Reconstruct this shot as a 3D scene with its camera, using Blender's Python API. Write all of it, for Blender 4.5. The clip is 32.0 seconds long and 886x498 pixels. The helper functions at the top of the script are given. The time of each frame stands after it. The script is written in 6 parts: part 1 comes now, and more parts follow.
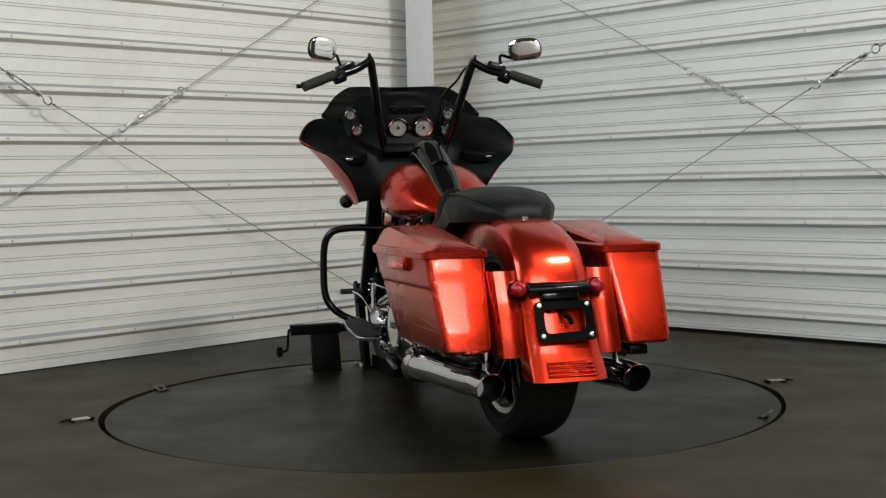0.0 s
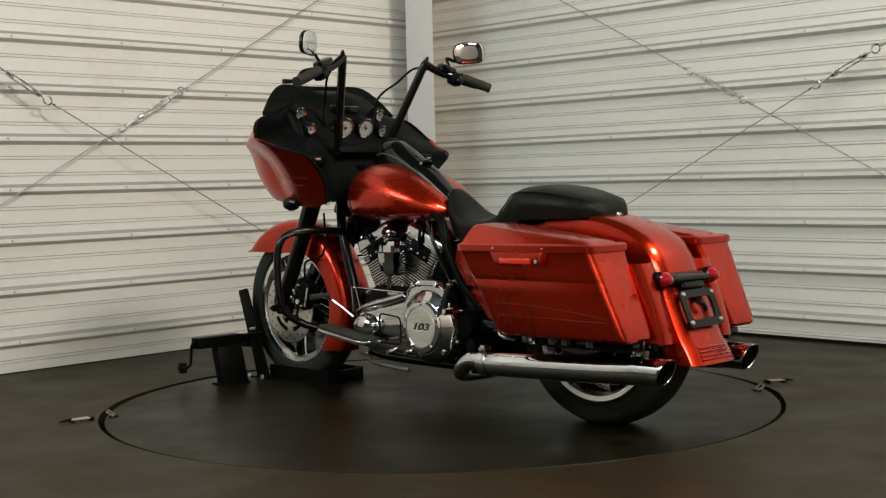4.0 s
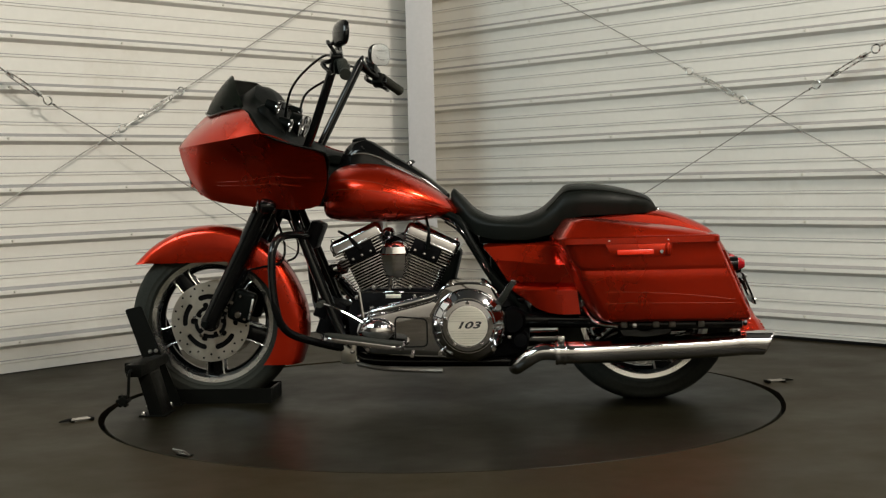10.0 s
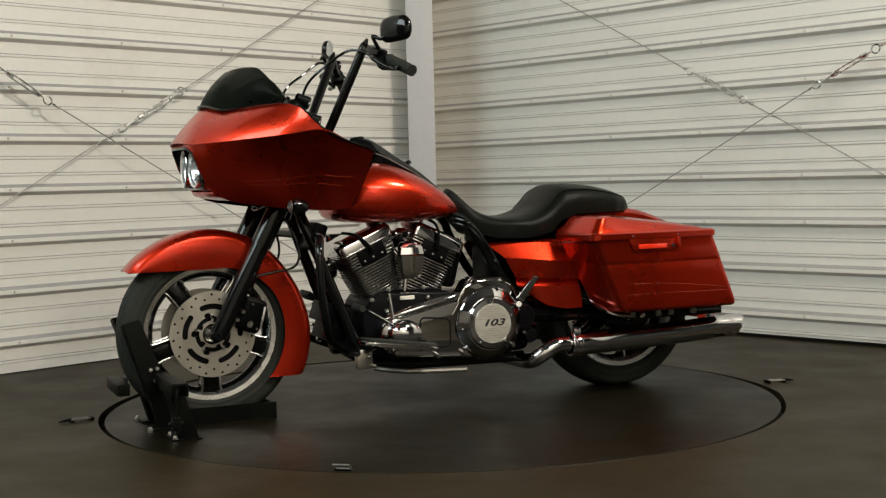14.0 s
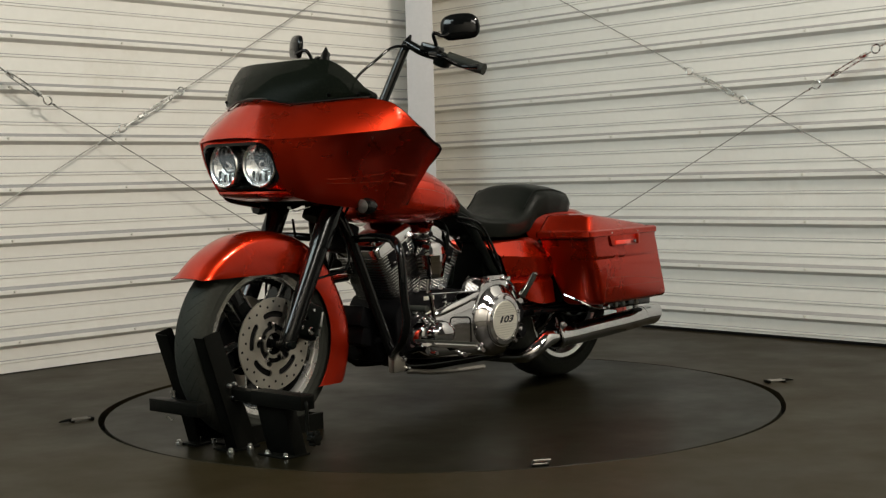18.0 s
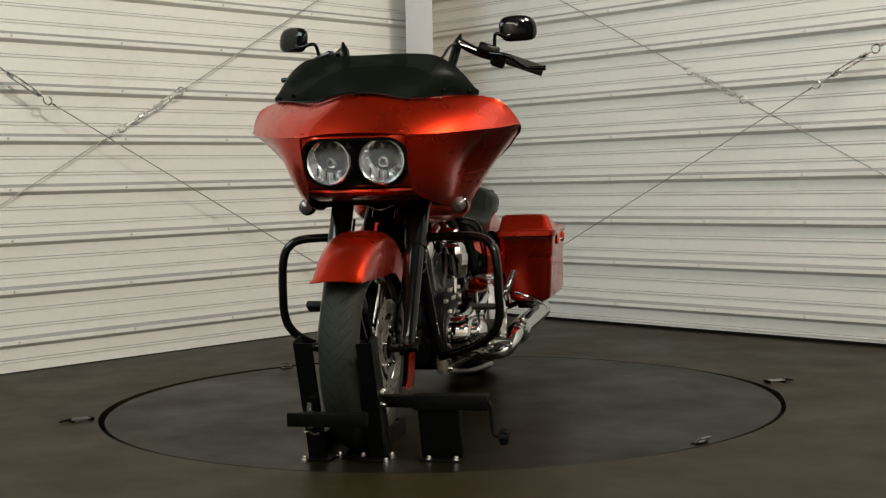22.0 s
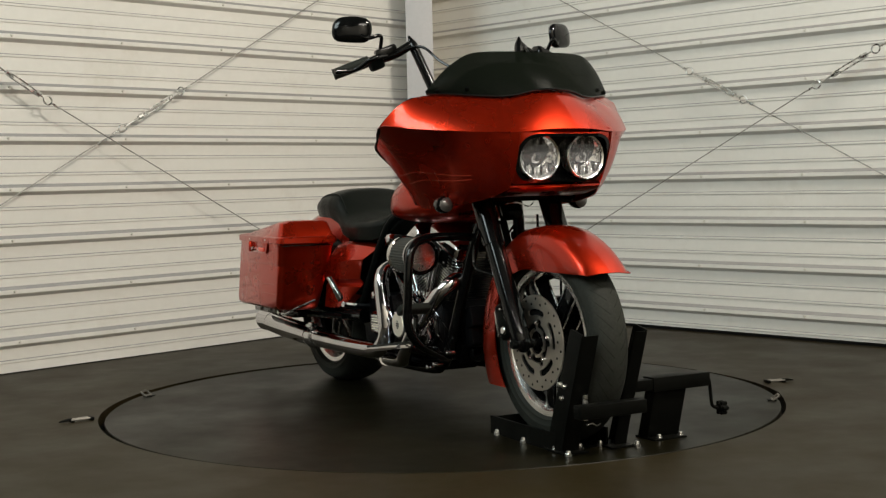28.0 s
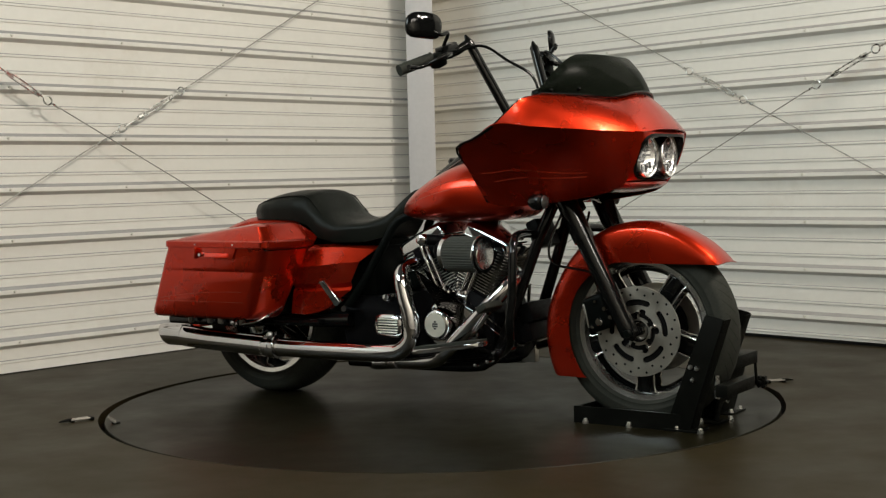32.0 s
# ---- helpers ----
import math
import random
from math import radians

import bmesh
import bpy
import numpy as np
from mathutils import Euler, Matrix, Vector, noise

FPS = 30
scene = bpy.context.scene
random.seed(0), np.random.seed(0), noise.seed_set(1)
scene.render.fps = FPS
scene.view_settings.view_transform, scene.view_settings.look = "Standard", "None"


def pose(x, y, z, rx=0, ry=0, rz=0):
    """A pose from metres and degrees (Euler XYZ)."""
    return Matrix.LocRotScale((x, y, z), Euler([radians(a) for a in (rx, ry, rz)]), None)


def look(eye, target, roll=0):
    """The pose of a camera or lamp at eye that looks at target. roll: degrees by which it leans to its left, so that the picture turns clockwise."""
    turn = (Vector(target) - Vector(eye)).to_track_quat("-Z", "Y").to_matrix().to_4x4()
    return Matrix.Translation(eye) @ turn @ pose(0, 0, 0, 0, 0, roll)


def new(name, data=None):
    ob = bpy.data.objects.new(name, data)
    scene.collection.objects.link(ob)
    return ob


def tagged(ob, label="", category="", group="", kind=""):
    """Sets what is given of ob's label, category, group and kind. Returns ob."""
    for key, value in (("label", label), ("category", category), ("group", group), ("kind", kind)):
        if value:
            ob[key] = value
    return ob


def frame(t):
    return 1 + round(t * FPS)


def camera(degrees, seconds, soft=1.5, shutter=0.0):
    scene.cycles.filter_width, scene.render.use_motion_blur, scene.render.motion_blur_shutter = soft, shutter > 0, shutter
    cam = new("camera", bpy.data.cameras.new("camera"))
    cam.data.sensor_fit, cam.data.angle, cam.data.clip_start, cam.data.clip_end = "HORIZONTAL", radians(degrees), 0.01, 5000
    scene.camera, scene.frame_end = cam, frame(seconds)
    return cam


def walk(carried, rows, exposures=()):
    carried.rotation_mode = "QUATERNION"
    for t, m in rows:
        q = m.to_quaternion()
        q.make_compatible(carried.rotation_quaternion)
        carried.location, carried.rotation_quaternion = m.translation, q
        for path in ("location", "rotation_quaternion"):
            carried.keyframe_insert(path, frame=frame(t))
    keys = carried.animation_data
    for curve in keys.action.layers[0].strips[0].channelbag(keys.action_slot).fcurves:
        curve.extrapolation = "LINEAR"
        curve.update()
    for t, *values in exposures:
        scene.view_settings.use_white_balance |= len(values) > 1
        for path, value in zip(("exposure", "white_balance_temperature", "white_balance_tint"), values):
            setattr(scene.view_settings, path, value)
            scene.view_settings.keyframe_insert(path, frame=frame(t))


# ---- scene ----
SECONDS = 32.0
cam = camera(36.61, SECONDS, soft=1.3, shutter=0.0)
EYE = look((0, -4.966, 0.8263), (0.0144, 0.0, 0.5668), -1.39)
walk(cam, [(0.0, EYE), (SECONDS, EYE)], [(0.0, 0.0, 6070, 10), (2.0, 0.0, 6420, 10), (5.6, 0.0, 6750, 10), (SECONDS, 0.0, 6750, 10)])

# ---- light ----
world = bpy.data.worlds.new("world")
world.use_nodes = True
world.node_tree.nodes["Background"].inputs[0].default_value = (0.5, 0.52, 0.55, 1)
world.node_tree.nodes["Background"].inputs[1].default_value = 0.02
scene.world = world


LAMP = (1.0, 0.955, 0.875)
WARM = (1.0, 0.945, 0.845)
COOL = (0.81, 0.97, 1.0)


def area_lamp(name, eye, target, sx, sy, watts, colour):
    data = bpy.data.lights.new(name, "AREA")
    data.shape, data.size, data.size_y, data.energy, data.color = "RECTANGLE", sx, sy, watts, colour
    ob = new(name, data)
    ob.matrix_world = look(eye, target)
    return ob


# daylight from a wide opening high on the west side, and two ceiling lamps
area_lamp("west_opening", (-3.6, -2.6, 3.7), (0.6, 1.3, 1.0), 3.0, 1.7, 168, COOL)
area_lamp("ceiling_lamp", (1.9, -5.4, 4.4), (0, 1.3, 1.0), 3.0, 1.1, 130, LAMP)
area_lamp("ceiling_lamp", (2.9, -2.3, 4.4), (-0.58, 1.3, 1.0), 1.1, 0.5, 228, WARM)
# unseen fill lights, added to brighten the south wall for reflections
for x, watts in ((-1.4, 60), (2.4, 190)):
    area_lamp("wall_fill_light", (x, -5.9, 4.4), (x, -7.5, 1.2), 1.4, 0.2, watts, LAMP)

# ---- materials ----


def material(name, base, rough=0.5, metal=0.0, coat=0.0, vary=0.12, scale=6.0, fine=90.0, bump=0.0, bump_scale=200.0,
             rough_vary=0.08, spec=0.5, coat_rough=0.04, stretch=(1, 1, 1), ior=1.45, trans=0.0, alpha=1.0, stain=None, stain_at=0.62):
    m = bpy.data.materials.new(name)
    m.use_nodes = True
    nt = m.node_tree
    b = nt.nodes["Principled BSDF"]

    def node(kind, **props):
        n = nt.nodes.new(kind)
        for k, v in props.items():
            n.inputs[k].default_value = v
        return n
    link = nt.links.new
    co = nt.nodes.new("ShaderNodeTexCoord")
    mp = node("ShaderNodeMapping")
    mp.inputs["Scale"].default_value = stretch
    link(co.outputs["Object"], mp.inputs["Vector"])
    big = node("ShaderNodeTexNoise", Scale=scale, Detail=4.0, Roughness=0.6)
    small = node("ShaderNodeTexNoise", Scale=fine, Detail=3.0, Roughness=0.6)
    link(mp.outputs[0], big.inputs["Vector"])
    link(mp.outputs[0], small.inputs["Vector"])
    add = node("ShaderNodeMath")
    add.operation = "ADD"
    link(big.outputs[0], add.inputs[0])
    link(small.outputs[0], add.inputs[1])
    rng = node("ShaderNodeMapRange")
    for k, v in (("From Min", 0.6), ("From Max", 1.4), ("To Min", 1 - vary), ("To Max", 1 + vary)):
        rng.inputs[k].default_value = v
    link(add.outputs[0], rng.inputs["Value"])
    mul = nt.nodes.new("ShaderNodeVectorMath")
    mul.operation = "SCALE"
    mul.inputs[0].default_value = base
    link(rng.outputs[0], mul.inputs["Scale"])
    colour = mul.outputs[0]
    if stain:
        sn = node("ShaderNodeTexNoise", Scale=2.3, Detail=7.0, Roughness=0.68)
        link(mp.outputs[0], sn.inputs["Vector"])
        sr = node("ShaderNodeMapRange")
        for k, v in (("From Min", stain_at - 0.08), ("From Max", stain_at + 0.12), ("To Min", 0.0), ("To Max", 0.75)):
            sr.inputs[k].default_value = v
        link(sn.outputs[0], sr.inputs["Value"])
        mix = nt.nodes.new("ShaderNodeMix")
        mix.data_type = "RGBA"
        link(sr.outputs[0], mix.inputs[0])
        link(colour, mix.inputs[6])
        mix.inputs[7].default_value = (*stain, 1)
        colour = mix.outputs[2]
    link(colour, b.inputs["Base Color"])
    rr = node("ShaderNodeMapRange")
    for k, v in (("From Min", 0.3), ("From Max", 0.7), ("To Min", max(0.01, rough - rough_vary)), ("To Max", min(1, rough + rough_vary))):
        rr.inputs[k].default_value = v
    link(big.outputs[0], rr.inputs["Value"])
    link(rr.outputs[0], b.inputs["Roughness"])
    b.inputs["Metallic"].default_value = metal
    b.inputs["Coat Weight"].default_value = coat
    b.inputs["Coat Roughness"].default_value = coat_rough
    b.inputs["Specular IOR Level"].default_value = spec
    b.inputs["IOR"].default_value = ior
    b.inputs["Transmission Weight"].default_value = trans
    b.inputs["Alpha"].default_value = alpha
    if bump:
        bn = node("ShaderNodeTexNoise", Scale=bump_scale, Detail=3.0)
        link(mp.outputs[0], bn.inputs["Vector"])
        bp = nt.nodes.new("ShaderNodeBump")
        bp.inputs["Strength"].default_value = bump
        bp.inputs["Distance"].default_value = 0.002
        link(bn.outputs[0], bp.inputs["Height"])
        link(bp.outputs[0], b.inputs["Normal"])
    return m


PAINT = material("candy_orange_paint", (0.47, 0.02, 0.0025), 0.28, 0.87, 0.45, 0.08, 3, 900, bump=0.04, bump_scale=1500, coat_rough=0.09)
PIPING = material("pinstripe", (0.3, 0.045, 0.018), 0.4, 0.3, 0.5)
BLACK = material("gloss_black_paint", (0.003, 0.0032, 0.0032), 0.09, 0.0, 0.0, 0.2, 5, 80, rough_vary=0.03, spec=0.34)
SATIN = material("satin_black_plastic", (0.0022, 0.003, 0.0026), 0.42, 0.0, 0.0, 0.25, 7, 150, bump=0.06, bump_scale=700, spec=0.06)
ENGINE_BLACK = material("wrinkle_black_engine_paint", (0.0035, 0.0035, 0.004), 0.36, 0.0, 0.0, 0.3, 12, 300, bump=0.3, bump_scale=900, spec=0.06)
VINYL = material("black_seat_vinyl", (0.0052, 0.0062, 0.005), 0.38, 0.0, 0.0, 0.2, 9, 250, bump=0.35, bump_scale=500, spec=0.12)
RUBBER = material("tyre_rubber", (0.021, 0.0225, 0.0185), 0.72, 0.0, 0.0, 0.3, 8, 120, bump=0.3, bump_scale=300, spec=0.2)
# darker copy of the tyre rubber for the shade in the grooves
GROOVE = material("groove_shade_rubber", (0.016, 0.017, 0.014), 0.8, spec=0.1)
CHROME = material("chrome", (0.6, 0.59, 0.6), 0.05, 1.0, 0.0, 0.04, 5, 60, rough_vary=0.03)
MACHINED = material("machined_aluminium", (0.8, 0.79, 0.77), 0.24, 1.0, 0.0, 0.08, 6, 200)
BRUSHED = material("brushed_aluminium", (0.92, 0.89, 0.8), 0.46, 1.0, 0.0, 0.06, 10, 400, stretch=(1, 1, 10))
STEEL = material("brake_disc_steel", (0.6, 0.565, 0.5), 0.36, 1.0, 0.0, 0.12, 14, 300)
ZINC = material("zinc_plated_steel", (0.62, 0.62, 0.6), 0.28, 1.0, 0.0, 0.15, 25, 300)
DARK_STEEL = material("dull_dark_steel", (0.2, 0.19, 0.17), 0.5, 0.8, 0.0, 0.25, 40, 500)
CABLE = material("galvanised_wire_rope", (0.3, 0.29, 0.27), 0.5, 0.8, 0.0, 0.25, 40, 500)
STAND = material("black_powder_coat", (0.0036, 0.0038, 0.0032), 0.4, 0.0, 0.0, 0.3, 10, 200, bump=0.2, bump_scale=800, spec=0.06)
RED_LENS = material("red_lens", (0.3, 0.006, 0.012), 0.12, 0.0, 1.0, 0.15, 30, 200)
REFLECTOR = material("red_reflector", (0.75, 0.03, 0.01), 0.2, 0.0, 1.0, 0.1, 40, 500)
SMOKE = material("smoked_acrylic", (0.005, 0.0065, 0.0045), 0.25, 0.0, 0.0, 0.1, 5, 50, alpha=0.88, spec=0.02)
LAMP_GLASS = material("lamp_glass", (0.95, 0.97, 1.0), 0.02, 0.0, 0.0, 0.01, alpha=0.06)
LAMP_MIRROR = material("lamp_reflector", (0.98, 0.98, 0.99), 0.24, 1.0, 0.0, 0.03, rough_vary=0.1)
SMOKED_LENS = material("smoked_lamp_lens", (0.09, 0.085, 0.08), 0.14, 0.3, 0.6, 0.2, 40, 300)
MIRROR = material("mirror_glass", (0.8, 0.8, 0.8), 0.02, 1.0, 0.0, 0.02, rough_vary=0.01)
DIAL = material("dial_face", (0.33, 0.33, 0.31), 0.5, 0.0, 0.4, 0.08, 30, 200)
INK = material("black_lettering", (0.02, 0.02, 0.02), 0.5)
MESH = material("filter_gauze", (0.05, 0.052, 0.045), 0.6, 0.4, 0.0, 0.3, 60, 500, bump=0.5, bump_scale=900)
WALL = material("white_painted_steel_sheet", (0.67, 0.655, 0.615), 0.42, 0.0, 0.0, 0.04, 1.2, 25, bump=0.04, bump_scale=40, stain=(0.54, 0.51, 0.45), stain_at=0.66)
# greyer sheet colour that paints shade onto the ribs' upward slopes
LEDGE = material("shaded_ledge_paint", (0.27, 0.262, 0.255), 0.6, 0.0, 0.0, 0.12, 4, 60)
SCREW = material("painted_screw", (0.5, 0.48, 0.43), 0.5)
COLUMN = material("grey_primer_column", (0.43, 0.42, 0.425), 0.55, 0.0, 0.0, 0.06, 3, 40)
FLOOR = material("dark_painted_plywood_floor", (0.017, 0.0124, 0.0046), 0.46, 0.0, 0.0, 0.22, 2.5, 60, bump=0.12, bump_scale=120, stain=(0.0197, 0.0146, 0.0056), stain_at=0.56, spec=0.15)
DISC = material("dark_painted_turntable_top", (0.0056, 0.0048, 0.002), 0.4, 0.0, 0.0, 0.3, 2.0, 70, bump=0.1, bump_scale=140, stain=(0.008, 0.0069, 0.003), stain_at=0.56, spec=0.11, rough_vary=0.1)
GAP = material("black_gap", (0.004, 0.004, 0.004), 0.8, spec=0.1)
CEILING = material("ceiling_sheet", (0.04, 0.04, 0.04), 0.7, 0.0, 0.0, 0.1, 1.5, 20)
HALL_WALL = material("hall_wall_paint", (0.72, 0.69, 0.61), 0.6, 0.0, 0.0, 0.08, 1.5, 20)
# dark base colour stands in for missing light on the hall's sides
SIDE_WALL = material("unlit_hall_wall", (0.07, 0.07, 0.068), 0.6, 0.0, 0.0, 0.12, 1.5, 20)

# ---- mesh helpers ----


def finish(bm, sharp=38):
    bmesh.ops.remove_doubles(bm, verts=bm.verts, dist=1e-6)
    bmesh.ops.recalc_face_normals(bm, faces=bm.faces)
    for f in bm.faces:
        f.smooth = True
    for e in bm.edges:
        if len(e.link_faces) == 2 and e.calc_face_angle(0) > radians(sharp):
            e.smooth = False
    return bm


def to_mesh(name, bm, mat, sharp=38):
    finish(bm, sharp)
    me = bpy.data.meshes.new(name)
    bm.to_mesh(me)
    bm.free()
    me.materials.append(mat)
    return me


def part(name, bm, mat, parent, label="", sharp=38):
    ob = new(name, to_mesh(name, bm, mat, sharp))
    ob.parent = parent
    return tagged(ob, label)


def share(name, me, parent, m, label=""):
    ob = new(name, me)
    ob.parent = parent
    ob.matrix_basis = m
    return tagged(ob, label)


def thing(name, label, category, group="", kind="", at=(0, 0, 0)):
    ob = new(name)
    ob.location = at
    ob.empty_display_size = 0.1
    return tagged(ob, label, category, group, kind)


def catmull(pts, n):
    """n points evenly along a smooth curve through pts."""
    p = [np.array(q, float) for q in pts]
    p = [2 * p[0] - p[1]] + p + [2 * p[-1] - p[-2]]
    out = []
    for i in range(1, len(p) - 2):
        for k in range(24):
            t = k / 24
            out.append(0.5 * (2 * p[i] + (p[i + 1] - p[i - 1]) * t + (2 * p[i - 1] - 5 * p[i] + 4 * p[i + 1] - p[i + 2]) * t * t
                              + (3 * p[i] - p[i - 1] - 3 * p[i + 1] + p[i + 2]) * t ** 3))
    out.append(p[-2])
    out = np.array(out)
    d = np.r_[0, np.cumsum(np.linalg.norm(np.diff(out, axis=0), axis=1))]
    s = np.linspace(0, d[-1], n)
    return np.stack([np.interp(s, d, out[:, k]) for k in range(out.shape[1])], 1)


def grid(rows, close_u=False, close_v=False, cap=False, bm=None):
    """A skin over rows of points (all the same length)."""
    bm = bm or bmesh.new()
    vs = [[bm.verts.new(Vector(q)) for q in r] for r in rows]
    nu, nv = len(vs), len(vs[0])
    for i in range(nu if close_u else nu - 1):
        for j in range(nv if close_v else nv - 1):
            q = [vs[i][j], vs[(i + 1) % nu][j], vs[(i + 1) % nu][(j + 1) % nv], vs[i][(j + 1) % nv]]
            if len(set(q)) == 4:
                try:
                    bm.faces.new(q)
                except ValueError:
                    pass
    if cap:
        for r in (vs[0], vs[-1]):
            try:
                bm.faces.new(r)
            except ValueError:
                pass
    return bm


def thicken(bm, t):
    bmesh.ops.remove_doubles(bm, verts=bm.verts, dist=1e-5)
    bmesh.ops.recalc_face_normals(bm, faces=bm.faces)
    bmesh.ops.solidify(bm, geom=bm.faces[:], thickness=t)
    return bm


def tube(pts, r, n=10, smooth=8, bm=None, closed=False, ends=None):
    """A round bar along pts; r is one radius or one for each point; smooth: points per span, 0 for straight spans."""
    p = np.array(pts, float)
    rad = np.full(len(p), r, float) if np.isscalar(r) else np.array(r, float)
    if smooth and len(p) > 2:
        q = catmull(np.c_[p, rad], smooth * (len(p) - 1) + 1)
        p, rad = q[:, :3], q[:, 3]
    tan = np.gradient(p, axis=0)
    tan /= np.linalg.norm(tan, axis=1)[:, None] + 1e-12
    ref = Vector((0, 0, 1)) if abs(tan[0][2]) < 0.9 else Vector((1, 0, 0))
    rows = []
    for i in range(len(p)):
        t = Vector(tan[i])
        u = (ref - t * ref.dot(t)).normalized()
        w = t.cross(u)
        ref = u
        rows.append([Vector(p[i]) + (u * math.cos(a) + w * math.sin(a)) * rad[i] for a in np.linspace(0, 2 * math.pi, n, endpoint=False)])
    return grid(rows, close_v=True, cap=True, bm=bm)


def lathe(profile, centre=(0, 0, 0), axis="y", n=32, bm=None, closed=False):
    """profile: (radius, offset along the axis)."""
    c = Vector(centre)
    rows = []
    for a in np.linspace(0, 2 * math.pi, n, endpoint=False):
        row = []
        for r, h in profile:
            x, y = r * math.cos(a), r * math.sin(a)
            row.append(c + Vector({"x": (h, x, y), "y": (x, h, y), "z": (x, y, h)}[axis]))
        rows.append(row)
    return grid(rows, close_u=True, close_v=closed, bm=bm)


def box(size, centre=(0, 0, 0), rot=None, bevel=0.003, bm=None, seg=2):
    tmp = bmesh.new()
    bmesh.ops.create_cube(tmp, size=1)
    bmesh.ops.scale(tmp, vec=size, verts=tmp.verts)
    if bevel:
        bmesh.ops.bevel(tmp, geom=tmp.edges[:], offset=bevel, segments=seg, affect="EDGES", profile=0.5)
    m = Matrix.Translation(centre) @ (rot if rot else Matrix())
    bmesh.ops.transform(tmp, matrix=m, verts=tmp.verts)
    return merge(bm, tmp)


def merge(bm, tmp):
    if bm is None:
        return tmp
    me = bpy.data.meshes.new("tmp")
    tmp.to_mesh(me)
    tmp.free()
    bm.from_mesh(me)
    bpy.data.meshes.remove(me)
    return bm


def moved(bm, m):
    bmesh.ops.transform(bm, matrix=m, verts=bm.verts)
    return bm


def extrude_outline(pts, d0, d1, plane="xz", bevel=0.0, bm=None, seg=2):
    """A plate with the outline pts, from d0 to d1 along the third axis."""
    tmp = bmesh.new()

    def at(q, d):
        return {"xz": (q[0], d, q[1]), "yz": (d, q[0], q[1]), "xy": (q[0], q[1], d)}[plane]
    a = [tmp.verts.new(at(q, d0)) for q in pts]
    b = [tmp.verts.new(at(q, d1)) for q in pts]
    tmp.faces.new(a)
    tmp.faces.new(b)
    n = len(pts)
    for i in range(n):
        tmp.faces.new((a[i], a[(i + 1) % n], b[(i + 1) % n], b[i]))
    if bevel:
        es = [e for e in tmp.edges if (e.verts[0] in b and e.verts[1] in b) or (e.verts[0] in a and e.verts[1] in a)]
        bmesh.ops.bevel(tmp, geom=es, offset=bevel, segments=seg, affect="EDGES", profile=0.5)
    return merge(bm, tmp)


def rounded(corners, r, n=5):
    """The corners of a polygon rounded off with radius r (one or one for each corner); keeps the count equal."""
    out = []
    m = len(corners)
    rs = [r] * m if np.isscalar(r) else r
    for i in range(m):
        p0, p1, p2 = (np.array(corners[k % m], float) for k in (i - 1, i, i + 1))
        a = p1 + (p0 - p1) / np.linalg.norm(p0 - p1) * rs[i]
        b = p1 + (p2 - p1) / np.linalg.norm(p2 - p1) * rs[i]
        for t in np.linspace(0, 1, n):
            out.append((1 - t) ** 2 * a + 2 * t * (1 - t) * p1 + t * t * b)
    return out


def polar_plate(radii, n, keep, y0, y1, bm=None):
    """A disc about the y axis out of the cells that keep(r, angle) wants; the rest are real openings."""
    bm = bm or bmesh.new()
    f = [[bm.verts.new((r * math.cos(a), y0, r * math.sin(a))) for a in np.linspace(0, 2 * math.pi, n, endpoint=False)] for r in radii]
    g = [[bm.verts.new((r * math.cos(a), y1, r * math.sin(a))) for a in np.linspace(0, 2 * math.pi, n, endpoint=False)] for r in radii]
    nr = len(radii) - 1
    on = [[keep((radii[i] + radii[i + 1]) / 2, (j + 0.5) * 360 / n) for j in range(n)] for i in range(nr)]
    for i in range(nr):
        for j in range(n):
            if not on[i][j]:
                continue
            k = (j + 1) % n
            bm.faces.new((f[i][j], f[i][k], f[i + 1][k], f[i + 1][j]))
            bm.faces.new((g[i][j], g[i + 1][j], g[i + 1][k], g[i][k]))
            if i == 0 or not on[i - 1][j]:
                bm.faces.new((f[i][j], g[i][j], g[i][k], f[i][k]))
            if i == nr - 1 or not on[i + 1][j]:
                bm.faces.new((f[i + 1][j], f[i + 1][k], g[i + 1][k], g[i + 1][j]))
            if not on[i][j - 1]:
                bm.faces.new((f[i][j], f[i + 1][j], g[i + 1][j], g[i][j]))
            if not on[i][k]:
                bm.faces.new((f[i][k], g[i][k], g[i + 1][k], f[i + 1][k]))
    for v in [v for v in bm.verts if not v.link_faces]:
        bm.verts.remove(v)
    return bm


def letters(name, text, size, mat, parent, m, depth=0.0015, label="", shear=0.0):
    cu = bpy.data.curves.new(name, "FONT")
    cu.body, cu.size, cu.extrude, cu.align_x, cu.align_y, cu.shear = text, size, depth, "CENTER", "CENTER", shear
    cu.offset = size * 0.025
    tmp = new(name, cu)
    me = bpy.data.meshes.new_from_object(tmp.evaluated_get(bpy.context.evaluated_depsgraph_get()))
    bpy.data.objects.remove(tmp)
    me.materials.clear()
    me.materials.append(mat)
    ob = new(name, me)
    ob.parent, ob.matrix_basis = parent, m
    return tagged(ob, label)


# ---- the room ----
CORNER = Vector((0.142, 3.293, 0))
LEFT_WAY = Vector((-0.676, -0.737, 0)).normalized()
RIGHT_WAY = Vector((0.672, -0.7405, 0)).normalized()
HEIGHT = 4.6


